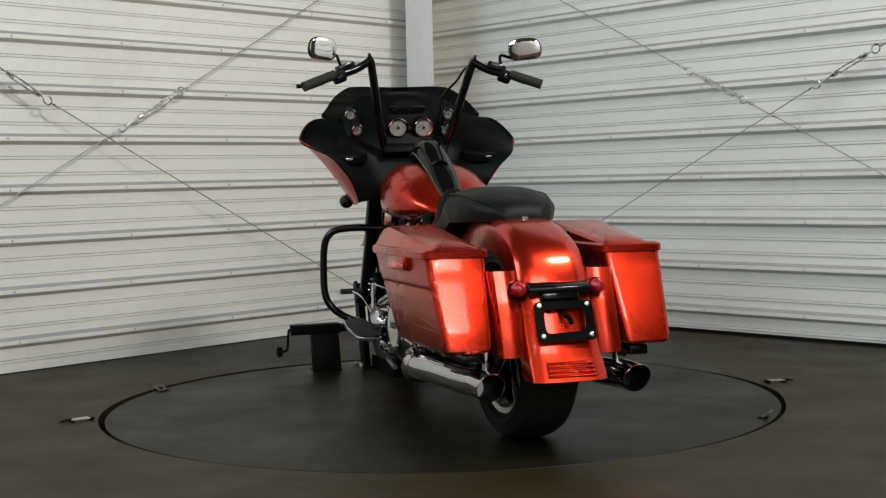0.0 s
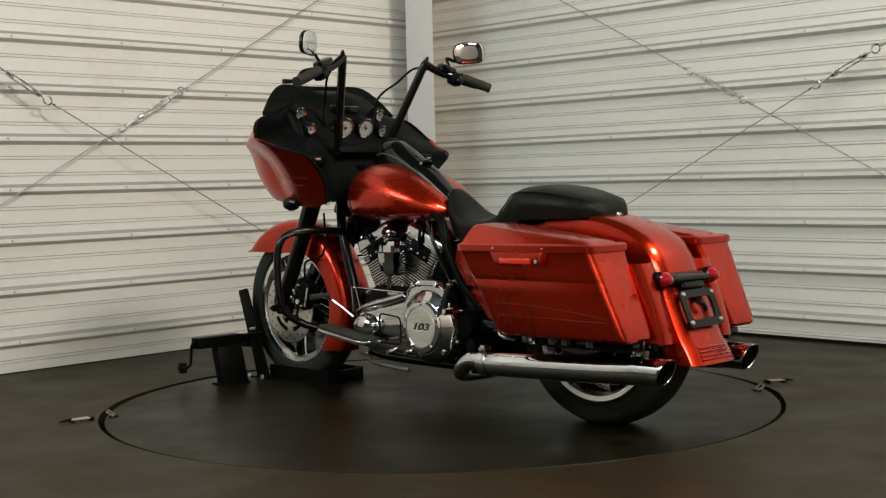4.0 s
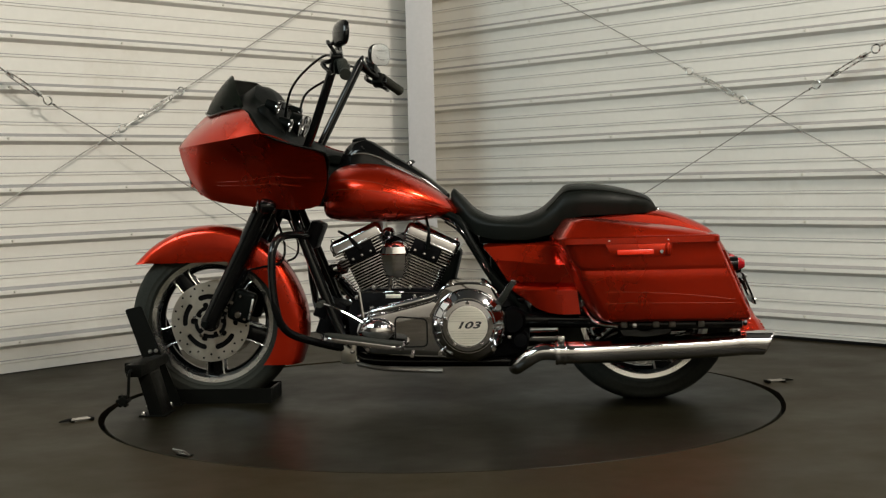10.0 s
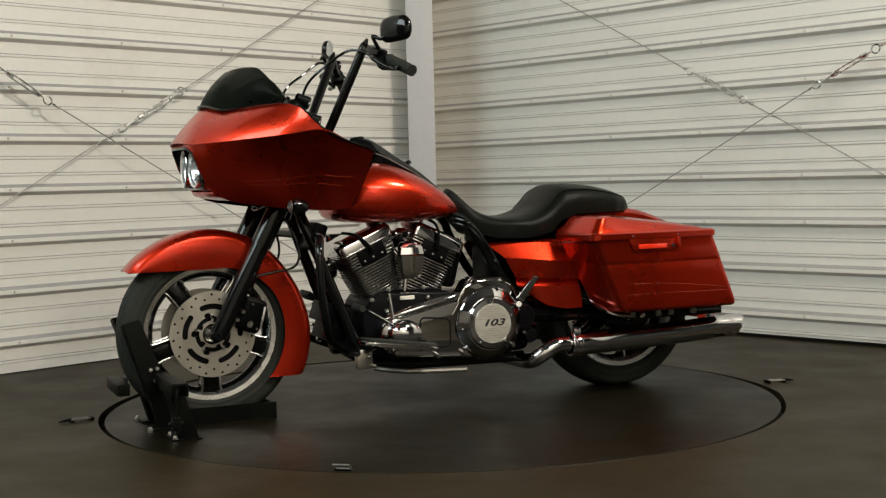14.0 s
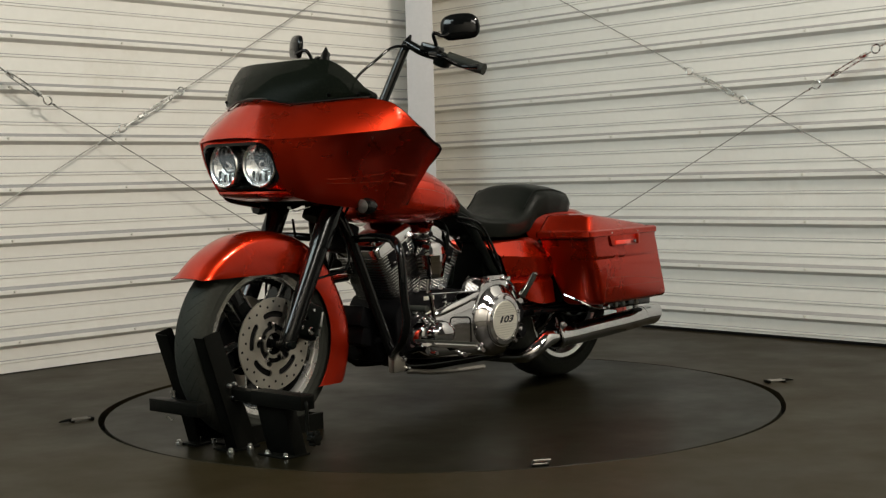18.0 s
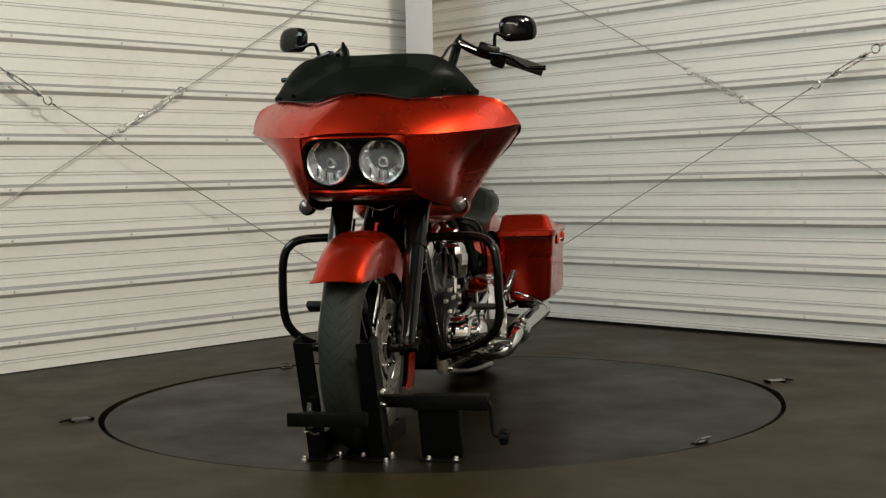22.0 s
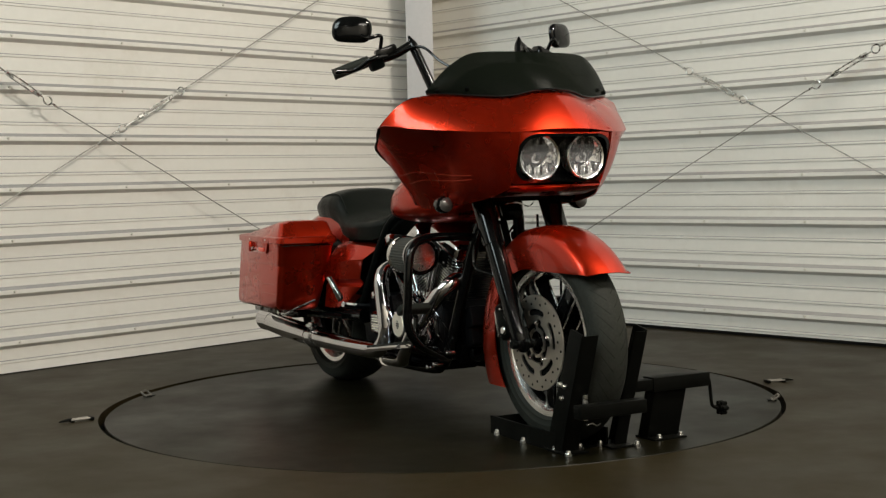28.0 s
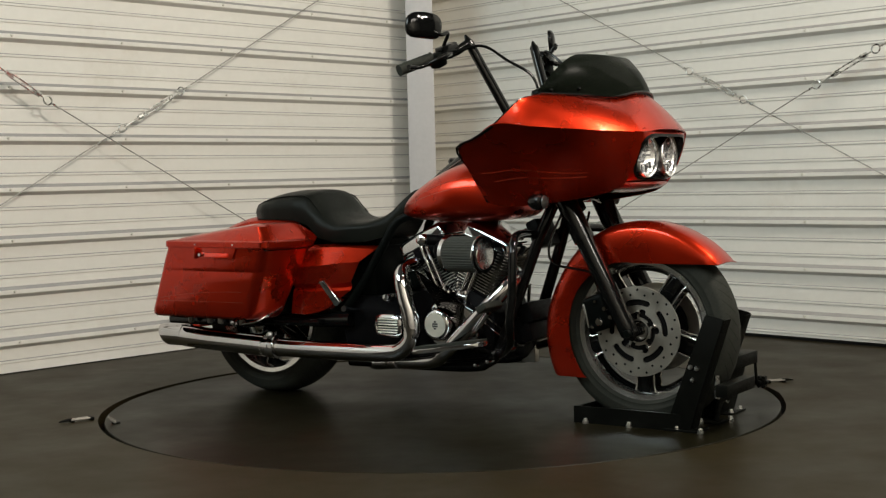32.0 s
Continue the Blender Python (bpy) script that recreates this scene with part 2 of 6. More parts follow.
def rib_profile(first, top):
    """(distance out of the sheet, height) from the floor up: a tall rib every 229 mm with two low beads between."""
    pts = [(0, 0.004)]
    z = first - 0.2286
    while z < top:
        for dz, d in ((-0.007, 0.0), (0.008, 0.022), (0.011, 0.024), (0.029, 0.024), (0.032, 0.022), (0.044, 0.0)):
            pts.append((d, z + dz))
        for bead in (0.083, 0.158):
            for dz, d in ((-0.003, 0.0), (0.0, 0.0038), (0.009, 0.0038), (0.0138, 0.0)):
                pts.append((d, z + bead + dz))
        z += 0.2286
    pts = [q for q in pts if 0.003 < q[1] < top]
    return pts + [(0, top)]


def sheet_wall(name, way, inward, first, length, begin):
    prof = rib_profile(first, HEIGHT)
    bm = bmesh.new()
    rows = []
    for s in np.linspace(begin, length, 7):
        rows.append([CORNER + way * s + inward * d + Vector((0, 0, z)) for d, z in prof])
    grid(rows, bm=bm)
    outer = [[CORNER + way * s - inward * 0.1 + Vector((0, 0, z)) for z in (0.004, HEIGHT)] for s in (begin, length)]
    grid(outer, bm=bm)
    ob = part(name, bm, WALL, None, sharp=20)
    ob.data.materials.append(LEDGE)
    # upward slopes get the greyer colour as painted shade
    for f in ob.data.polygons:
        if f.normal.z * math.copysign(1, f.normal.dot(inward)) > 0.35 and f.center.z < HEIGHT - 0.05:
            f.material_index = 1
    tagged(ob, "off-white painted ribbed steel sheet wall", "wall", kind="structure")
    screw = bmesh.new()
    lathe([(0.0001, 0.006), (0.004, 0.006), (0.0045, 0.002), (0.007, 0.0015), (0.007, 0)], axis="z", n=8, bm=screw)
    me = to_mesh("screw", screw, SCREW)
    z = first
    turn = inward.to_track_quat("Z", "Y").to_matrix().to_4x4()
    while z < 1.9:
        for k in range(6):
            s = 0.62 + 0.605 * k
            p = CORNER + way * (s + random.uniform(-0.02, 0.02)) + inward * 0.024 + Vector((0, 0, z + 0.0205))
            share("screw", me, ob, Matrix.Translation(p) @ turn)
        z += 0.2286
    return ob


LEFT_IN = Vector((-LEFT_WAY.y, LEFT_WAY.x, 0))
LEFT_IN = LEFT_IN if LEFT_IN.y < 0 else -LEFT_IN
RIGHT_IN = Vector((-RIGHT_WAY.y, RIGHT_WAY.x, 0))
RIGHT_IN = RIGHT_IN if RIGHT_IN.y < 0 else -RIGHT_IN
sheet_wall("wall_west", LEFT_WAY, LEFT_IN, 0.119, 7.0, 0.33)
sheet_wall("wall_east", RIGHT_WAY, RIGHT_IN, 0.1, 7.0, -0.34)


def plain_wall(name, a, b, mat, label):
    d = (b - a).normalized()
    n = Vector((-d.y, d.x, 0)) * 0.1
    lo, hi = Vector((0, 0, 0.004)), Vector((0, 0, HEIGHT))
    bm = grid([[a + lo, a + hi], [b + lo, b + hi], [b - n + lo, b - n + hi], [a - n + lo, a - n + hi]], close_u=True)
    return tagged(part(name, bm, mat, None), label, "wall", kind="structure")


plain_wall("wall_corner", CORNER + RIGHT_WAY * -0.34, CORNER + LEFT_WAY * 0.33, HALL_WALL, "plain off-white wall behind the column")
# the hall goes on behind the camera
far_l, far_r = CORNER + LEFT_WAY * 7.0, CORNER + RIGHT_WAY * 7.0
hall = [far_l, Vector((-7.0, far_l.y, 0)), Vector((-7.0, -7.6, 0)), Vector((7.2, -7.6, 0)), Vector((7.2, far_r.y, 0)), far_r]
# all but the south wall are coloured dark, as if unlit
for k, name in enumerate(("wall_north_west", "wall_far_west", "wall_south", "wall_far_east", "wall_north_east")):
    plain_wall(name, hall[k], hall[k + 1], *((HALL_WALL, "plain off-white wall of the hall") if name == "wall_south" else (SIDE_WALL, "plain unseen hall wall, coloured dark grey to look unlit")))
bm = grid([[(-7.2, 3.6, HEIGHT), (7.4, 3.6, HEIGHT)], [(-7.2, -7.8, HEIGHT), (7.4, -7.8, HEIGHT)]])
thicken(bm, -0.08)
tagged(part("ceiling", bm, CEILING, None), "plain dark grey sheet ceiling", "ceiling", kind="structure")

# floor with a round hole for the turntable, and the pit under it
R_DISC = 1.226


def hole_at(a):
    """Radius of the hand-cut hole in the direction a: the gap is uneven round the disc."""
    turn = (0, 12, 30, 45, 75, 110, 140, 165, 185, 200, 235, 270, 300, 330, 352, 360)
    gap = (30, 26, 10, 7, 18, 38, 42, 36, 28, 18, 4, 6, 8, 14, 18, 30)
    return R_DISC + 0.001 * float(np.interp(math.degrees(a) % 360, turn, gap))


bm = bmesh.new()
ring = []
around = np.linspace(0, 2 * math.pi, 160, endpoint=False)
for r in (0, 1.5, 2.2, 5.0, 14.0):
    ring.append([((r or hole_at(a)) * math.cos(a), (r or hole_at(a)) * math.sin(a), 0) for a in around])
lip = [[(hole_at(a) * math.cos(a), hole_at(a) * math.sin(a), -0.05) for a in around]]
grid(lip + ring, close_v=True, bm=bm)
tagged(part("floor", bm, FLOOR, None), "dark brown-grey painted floor with a satin sheen", "floor", kind="structure")
bm = bmesh.new()
grid([[((1.3 if k else 1.0) * math.cos(a), (1.3 if k else 1.0) * math.sin(a), -0.045) for a in np.linspace(0, 2 * math.pi, 96, endpoint=False)] for k in (0, 1)], close_v=True, bm=bm)
tagged(part("floor_pit", bm, GAP, None), "black gap under the turntable's rim", "floor gap", kind="structure")

# dark foam strip along the foot of both walls
for way, inward, name in ((LEFT_WAY, LEFT_IN, "baseboard"), (RIGHT_WAY, RIGHT_IN, "baseboard")):
    bm = bmesh.new()
    h = 0.004 if way is LEFT_WAY else 0.016
    grid([[CORNER + way * s + inward * d + Vector((0, 0, z)) for d, z in ((0.0, 0.002), (0.012, 0.002), (0.012, h), (0.0, h))] for s in np.linspace(0.05, 6.9, 12)], close_v=True, cap=True, bm=bm)
    tagged(part(name, bm, GAP, None), "thin dark sealing strip along the wall's foot", "baseboard", kind="structure")

# steel column in front of the corner: a closed section of two flanges and two webs
column = thing("steel_column", "grey-white painted steel column before the wall corner", "column", kind="structure", at=(-0.0825, 2.7, 0))
part("flange", box((0.152, 0.012, HEIGHT - 0.01), (0, 0.006, HEIGHT / 2), bevel=0.002), COLUMN, column)
for x in (-0.066, 0.066):
    part("web", box((0.008, 0.16, HEIGHT - 0.01), (x, 0.0925, HEIGHT / 2), bevel=0.001), COLUMN, column)
part("flange", box((0.152, 0.012, HEIGHT - 0.01), (0, 0.179, HEIGHT / 2), bevel=0.002), COLUMN, column)
part("base_plate", box((0.18, 0.22, 0.012), (0, 0.085, 0.0075), bevel=0.002), COLUMN, column)


# ---- wire rope bracing on the walls ----
def ring_eye(bm, p, q, r=0.022, wire=0.004):
    """A closed loop round p that lies along the line to q."""
    d = (Vector(q) - Vector(p)).normalized()
    up = Vector((0, 0, 1))
    w = (up - d * up.dot(d)).normalized()
    pts = [Vector(p) + d * (r * math.cos(a)) + w * (r * 0.85 * math.sin(a)) for a in np.linspace(0, 2 * math.pi, 17)]
    return tube(pts, wire, 7, 0, bm)


def brace(start, eye_a, eye_b, end, label):
    b = thing("wire_brace", label, "wire brace", "wire braces on the walls")
    S, A, B, E_ = (Vector(q) for q in (start, eye_a, eye_b, end))
    d = (B - A).normalized()
    part("rope", tube([S, A - d * 0.02], 0.0028, 7, 0), CABLE, b)
    part("rope", tube([B + d * 0.02, E_], 0.0028, 7, 0), CABLE, b)
    bm = ring_eye(None, A, B)
    part("eye_ring", bm, ZINC, b, "shiny zinc thimble ring")
    part("eye_ring", ring_eye(None, B, A), ZINC, b, "shiny zinc thimble ring")
    side = d.cross(Vector((0, 0, 1))).normalized().cross(d)
    bm = bmesh.new()
    lo, hi = A + (B - A) * 0.3, A + (B - A) * 0.82
    for s in (-1, 1):
        tube([lo + side * 0.009 * s, hi + side * 0.009 * s], 0.0042, 8, 0, bm)
    for q in (lo, hi):
        tube([q - d * 0.012, q + d * 0.012], 0.0125, 8, 0, bm)
    tube([A + d * 0.02, lo + d * 0.03], 0.004, 8, 0, bm)
    tube([hi - d * 0.03, B - d * 0.02], 0.004, 8, 0, bm)
    part("turnbuckle", bm, ZINC, b, "zinc-plated turnbuckle")
    for q, s in ((A, -1), (B, 1)):
        part("clamp", tube([q + d * s * 0.03, q + d * s * 0.065], 0.006, 8, 0), ZINC, b, "crimped zinc sleeve")
    return b


def beyond(p, q, k):
    return Vector(p) + (Vector(q) - Vector(p)) * k


L1a, L1b = (-1.93, 0.902, 1.385), (-1.747, 1.101, 1.223)
brace(beyond(L1b, L1a, 3.2), L1a, L1b, (-0.38, 2.59, 0.165), "thin diagonal wire rope brace with turnbuckle on the ribbed wall")
L2a, L2b = (-1.49, 1.426, 1.105), (-1.256, 1.681, 1.29)
brace(beyond(L2b, L2a, 4.5), L2a, L2b, (-0.3, 2.723, 2.08), "thin diagonal wire rope brace with turnbuckle on the ribbed wall")
R1a, R1b = (1.303, 1.925, 1.348), (1.522, 1.684, 1.182)
brace((0.5, 2.809, 1.971), R1a, R1b, beyond(R1a, R1b, 5.0), "thin diagonal wire rope brace with turnbuckle on the ribbed wall")
R2a, R2b = (1.79, 1.344, 1.226), (1.995, 1.117, 1.366)
brace((0.62, 2.632, 0.385), R2a, R2b, beyond(R2a, R2b, 3.0), "thin diagonal wire rope brace with turnbuckle on the ribbed wall")


# slide bolts on the floor beside the rim: two parallel rods in a strap, with a pointed tip
def slide_bolt(p, q, label):
    s = thing("slide_bolt", label, "slide bolt", "slide bolts at the turntable's rim")
    P, Q = Vector(p), Vector(q)
    d = (Q - P).normalized()
    w = d.cross(Vector((0, 0, 1)))
    up = Vector((0, 0, 0.009))
    for k in (-1, 1):
        part("rod", tube([P + d * 0.03 + up + w * 0.011 * k, Q + up + w * 0.011 * k], 0.0036, 8, 0), DARK_STEEL, s, "dull steel rod")
    part("strap", moved(box((0.014, 0.034, 0.006), bevel=0.001), Matrix.Translation(P + d * 0.034 + Vector((0, 0, 0.004))) @ pose(0, 0, 0, 0, 0, math.degrees(math.atan2(d.y, d.x)))), STAND, s)
    part("tip", tube([P + d * 0.034 + up, P + d * 0.015 + up, P + up * 0.8, P - d * 0.012 + up * 0.6], [0.006, 0.005, 0.004, 0.002], 8, 0), STAND, s, "dark pointed tip")
    part("stop", moved(box((0.012, 0.04, 0.012), bevel=0.002), Matrix.Translation(Q + Vector((0, 0, 0.0065))) @ pose(0, 0, 0, 0, 0, math.degrees(math.atan2(d.y, d.x)))), STAND, s)
    return s


slide_bolt((-1.34, -0.289, 0), (-1.256, -0.226, 0), "small steel slide bolt on the floor by the rim")
slide_bolt((1.365, 0.249, 0), (1.268, 0.224, 0), "small steel slide bolt on the floor by the rim")

# ---- turntable ----
OFF = -0.0454
turntable = thing("turntable", "round dark painted turntable set flush in the floor", "turntable")
bm = lathe([(0.0001, 0.0), (0.6, 0.0), (R_DISC - 0.002, 0.0), (R_DISC, -0.002), (R_DISC, -0.04), (0.0001, -0.04)], axis="z", n=128)
part("disc", bm, DISC, turntable)
for x, y in ((0.717, 0.976), (-0.793, -0.9)):
    a = math.atan2(y, x)
    m = pose(x, y, 0, 0, 0, math.degrees(a))
    part("tie_down_plate", moved(box((0.03, 0.05, 0.004), (-0.012, 0, 0.002), bevel=0.001), m), STAND, turntable)
    part("tie_down_loop", moved(tube([(-0.01, -0.024, 0.004), (0.012, -0.024, 0.02), (0.012, 0.024, 0.02), (-0.01, 0.024, 0.004), (-0.01, -0.024, 0.004)], 0.0035, 7, 0), m), DARK_STEEL, turntable, "small dark steel tie-down loop")

# ---- motorcycle ----
bike = thing("motorcycle", "metallic orange touring motorcycle with black trim and chrome engine", "motorcycle")


def wheel(name, x, z, r_tyre, half, r_rim, label):
    w = new(name)
    w.parent, w.location = bike, (x, 0, z)
    tagged(w, label)
    h = half
    rim_h = h * 0.8
    outer = [(r_rim - 0.004, rim_h * 0.92), (r_rim + 0.004, rim_h), (r_rim + 0.012, h * 0.93), (r_rim + 0.014, h * 0.965), (r_rim + 0.018, h * 0.95), (r_rim + 0.03, h * 0.985), (r_rim + 0.032, h), (r_rim + 0.036, h), (r_rim + 0.038, h * 0.985), (r_rim + (r_tyre - r_rim) * 0.6, h * 0.98), (r_tyre - 0.022, h * 0.9),
             (r_tyre - 0.010, h * 0.66), (r_tyre - 0.003, h * 0.36), (r_tyre, 0)]
    prof = outer + [(r, -y) for r, y in outer[:-1][::-1]]
    bm = lathe(prof, n=72)
    tyre = part("tyre", bm, RUBBER, w, "black road tyre")
    # tread groove shade as darker slanting strips, near the middle to both shoulders
    ys, rs = [q[1] for q in outer[::-1]][:4], [q[0] for q in outer[::-1]][:4]
    cut = bmesh.new()
    for k in range(46):
        for s in (1, -1):
            a0 = 2 * math.pi * (k + 0.5 * (s < 0)) / 46
            rows = []
            for t in np.linspace(0, 1, 6):
                y = h * (0.16 + 0.66 * t)
                r = float(np.interp(y, ys, rs)) + 0.0006
                a = a0 + 0.11 * t + 0.05 * t * t
                wd = (0.0022 - 0.0008 * t) / r
                rows.append([(r * math.cos(a + e * wd), s * y, r * math.sin(a + e * wd)) for e in (-1, 1)])
            grid(rows, bm=cut)
    tagged(part("groove_strip", cut, GROOVE, tyre), "dark slanting strips painted as tread groove shade", kind="stuff")
    rim = [(r_rim + 0.002, rim_h * 0.9), (r_rim - 0.012, rim_h * 0.86), (r_rim - 0.022, rim_h * 0.6), (r_rim - 0.034, rim_h * 0.2), (r_rim - 0.034, -rim_h * 0.2),
           (r_rim - 0.022, -rim_h * 0.6), (r_rim - 0.012, -rim_h * 0.86), (r_rim + 0.002, -rim_h * 0.9)]
    part("rim", lathe(rim, n=72), BLACK, w, "gloss black cast rim")
    for s in (-1, 1):
        part("rim_lip", lathe([(r_rim + 0.006, s * rim_h * 0.90), (r_rim + 0.004, s * rim_h * 1.02), (r_rim - 0.012, s * rim_h * 0.98), (r_rim - 0.015, s * rim_h * 0.9), (r_rim - 0.0235, s * rim_h * 0.58)], n=72), MACHINED, w, "bright machined rim lip")
    return w


def spoke_at(r, a, first=270.0, count=5):
    """Across a spoke: the distance in metres from its middle line."""
    step = 360.0 / count
    d = (a - first + step / 2) % step - step / 2
    return abs(r * math.sin(radians(d)))


def spokes(w, r_rim, half, first):
    rad = list(np.linspace(0.03, r_rim - 0.010, 40))

    def lim(r):
        return 0.027 + 0.005 * (r / r_rim) + 0.022 * max(0.0, (r - (r_rim - 0.045)) / 0.045) ** 2.5
    part("spokes", polar_plate(rad, 240, lambda r, a: r < 0.068 or spoke_at(r, a, first) < lim(r) or r > r_rim - 0.018, -half * 0.5, half * 0.5), BLACK, w, "five black cast spokes")
    for s in (-1, 1):
        y = s * half * 0.5
        for k in range(5):
            for side in (-1, 1):
                pts = []
                for r in np.linspace(0.074, r_rim - 0.011, 16):
                    a = radians(first + 72 * k) + side * math.asin(lim(r) / r)
                    pts.append((r * math.cos(a), y, r * math.sin(a)))
                part("spoke_edge", tube(pts, 0.0036, 8, 0), MACHINED, w, "machined bright spoke edge")
        part("rim_band", lathe([(r_rim - 0.016, y - s * 0.004), (r_rim - 0.016, y + s * 0.004), (r_rim - 0.008, y + s * 0.005), (r_rim - 0.007, y)], n=72), MACHINED, w, "machined inner rim band")
        # raised black block in the middle of each spoke
        for k in range(5):
            a = radians(first + 72 * k)
            c = (r_rim + 0.05) / 2
            m = Matrix.Translation((c * math.cos(a), s * half * 0.5, c * math.sin(a))) @ Matrix.Rotation(-a, 4, "Y")
            part("spoke_rib", moved(box((r_rim - 0.085, half * 0.3, 0.04), (0, 0, 0), bevel=0.005), m), BLACK, w, "raised black spoke back")
    part("hub", lathe([(0.0001, half * 1.05), (0.022, half * 1.05), (0.03, half * 0.9), (0.042, half * 0.6), (0.045, 0), (0.042, -half * 0.6), (0.03, -half * 0.9), (0.022, -half * 1.05), (0.0001, -half * 1.05)], n=24), MACHINED, w, "bright hub")


def brake_disc(parent, y, first):
    """Drilled outer band, five long arcs and five hooked inner slots; first: the middle of one inner slot."""
    rad = [0.036] + [0.04 + 0.0022 * k for k in range(33)] + [0.1145, 0.119, 0.1235, 0.128, 0.1325, 0.137, 0.1415, 0.149]

    def keep(r, a):
        d = (a - first) % 72
        inner = (d + 36) % 72 - 36
        for c0, c1, rc, hw in ((-24, 24, 0.0545, 0.0085), (18, 25, 0.067, 0.0075), (-26, -20, 0.0445, 0.006)):
            e = min(max(inner, c0), c1)
            if math.hypot(r * radians(inner - e), r - rc) < hw:
                return False
        e = min(max(d, 16), 56)
        if math.hypot(r * radians(d - e), r - 0.0965) < 0.0105:
            return False
        return True
    part("brake_disc", polar_plate(rad, 360, keep, y - 0.0025, y + 0.0025), STEEL, parent, "drilled and slotted steel brake disc")
    h = math.copysign(1, y)
    hole = lathe([(0.0001, 0.0006 * h), (0.004, 0.0006 * h), (0.0044, -0.0004 * h)], n=10)
    me = to_mesh("disc_hole", hole, GAP)
    for k in range(30):
        a = radians(first + 12 * k)
        r = (0.1215, 0.1375)[k % 2]
        share("disc_hole", me, parent, Matrix.Translation((r * math.cos(a), y + 0.0026 * h, r * math.sin(a))))
    # black plate added behind the disc so that its slots look shaded
    part("slot_backing", lathe([(0.03, y - 0.007 * h), (0.112, y - 0.007 * h), (0.112, y - 0.012 * h), (0.05, y - 0.02 * h), (0.03, y - 0.02 * h)], n=40, closed=True), GAP, parent, "black backing plate added to darken the disc slots")
    for k in range(5):
        a = radians(first + 36 + 72 * k)
        part("disc_bolt", lathe([(0.0001, 0.010 * h), (0.005, 0.010 * h), (0.0065, 0.007 * h), (0.0065, 0)], (0.062 * math.cos(a), y, 0.062 * math.sin(a)), n=10), CHROME, parent)


FW = (0.866, 0.311)
front_wheel = wheel("front_wheel", FW[0], FW[1], 0.318, 0.058, 0.229, "front wheel with black five-spoke cast rim")
spokes(front_wheel, 0.229, 0.054, 270)
for s in (1, -1):
    brake_disc(front_wheel, 0.078 * s, 270)
part("axle", lathe([(0.0001, -0.155), (0.015, -0.155), (0.015, 0.155), (0.0001, 0.155)], n=16), BLACK, front_wheel)
rear_wheel = wheel("rear_wheel", -0.749, 0.315, 0.322, 0.09, 0.232, "rear wheel with wide tyre and black cast rim")
spokes(rear_wheel, 0.232, 0.075, 250)

# front mudguard: a skin round the wheel
rows = []
for i, ph in enumerate(np.linspace(38.5, 221, 64)):
    a = radians(ph)
    grow = 0.006 * max(0, (min(ph, 207) - 160) / 47) ** 2 + 0.004 * max(0, (60 - ph) / 22)
    R = 0.363 + grow - 0.012 * math.exp(-((ph - 150) / 25) ** 2)
    if ph < 92:
        rin = min(R - 0.002, 0.222 / math.sin(a) + 0.002)
    elif ph < 118:
        rin = 0.224 + 0.02 * (ph - 92) / 26
    elif ph < 150:
        rin = 0.244 + 0.014 * (ph - 118) / 32
    else:
        rin = 0.258
    w = 0.080
    sec = [(-w - 0.001, rin), (-w - 0.002, rin + (R - 0.03 - rin) * 0.5), (-w, R - 0.03), (-w + 0.006, R - 0.016), (-w + 0.022, R - 0.006), (-0.03, R - 0.0005), (0, R)]
    sec = sec + [(-b, r) for b, r in sec[:-1][::-1]]
    sec = [(b if r > rin else math.copysign(w - 0.0, b), max(r, rin)) for b, r in sec]
    rows.append([(FW[0] + r * math.cos(a), b, max(FW[1] + r * math.sin(a), 0.146)) for b, r in sec])
bm = thicken(grid(rows), 0.003)
front_fender = part("front_fender", bm, PAINT, bike, "orange front mudguard")

# forks
for s in (1, -1):
    y = 0.128 * s
    part("fork_leg", tube([(0.858, y, 0.30), (0.845, y, 0.335), (0.70, y, 0.615), (0.655, y, 0.70)], [0.026, 0.031, 0.031, 0.0305], 20, 6), BLACK, bike, "gloss black fork slider")
    part("fork_tube", tube([(0.70, y, 0.612), (0.56, y, 0.89)], 0.036, 20, 0), BLACK, bike, "black fork shroud")
    part("axle_clamp", box((0.05, 0.034, 0.046), (0.86, y, 0.311), pose(0, 0, 0, 0, 25, 0), 0.012), BLACK, bike)
    part("axle_nut", lathe([(0.0001, s * 0.025), (0.012, s * 0.025), (0.014, s * 0.02), (0.014, 0)], (0.866, y + 0.018 * s, 0.311), n=8), SATIN, bike)
    cal = part("brake_caliper", box((0.085, 0.055, 0.12), (0.736, 0.098 * s, 0.372), pose(0, 0, 0, 0, -20, 0), 0.016, seg=3), SATIN, bike, "black brake caliper")
    part("caliper_cover", box((0.008, 0.006, 0.08), (0.699, 0.124 * s, 0.36), pose(0, 0, 0, 0, -14, 0), 0.002), MACHINED, cal, "bright caliper edge")
    for x, z, r in ((0.748, 0.342, 0.014), (0.769, 0.387, 0.009), (0.724, 0.325, 0.006), (0.79, 0.36, 0.009), (0.735, 0.41, 0.006)):
        part("caliper_bolt", lathe([(0.0001, s * 0.006), (r * 0.75, s * 0.006), (r, s * 0.002), (r, -s * 0.004)], (x, 0.128 * s, z), n=12), CHROME, cal)
part("fork_clamp", box((0.07, 0.30, 0.035), (0.625, 0, 0.775), pose(0, 0, 0, 0, 27, 0), 0.012), BLACK, bike)
part("steering_neck", tube([(0.6, 0, 0.70), (0.50, 0, 0.90)], 0.04, 16, 0), BLACK, bike)

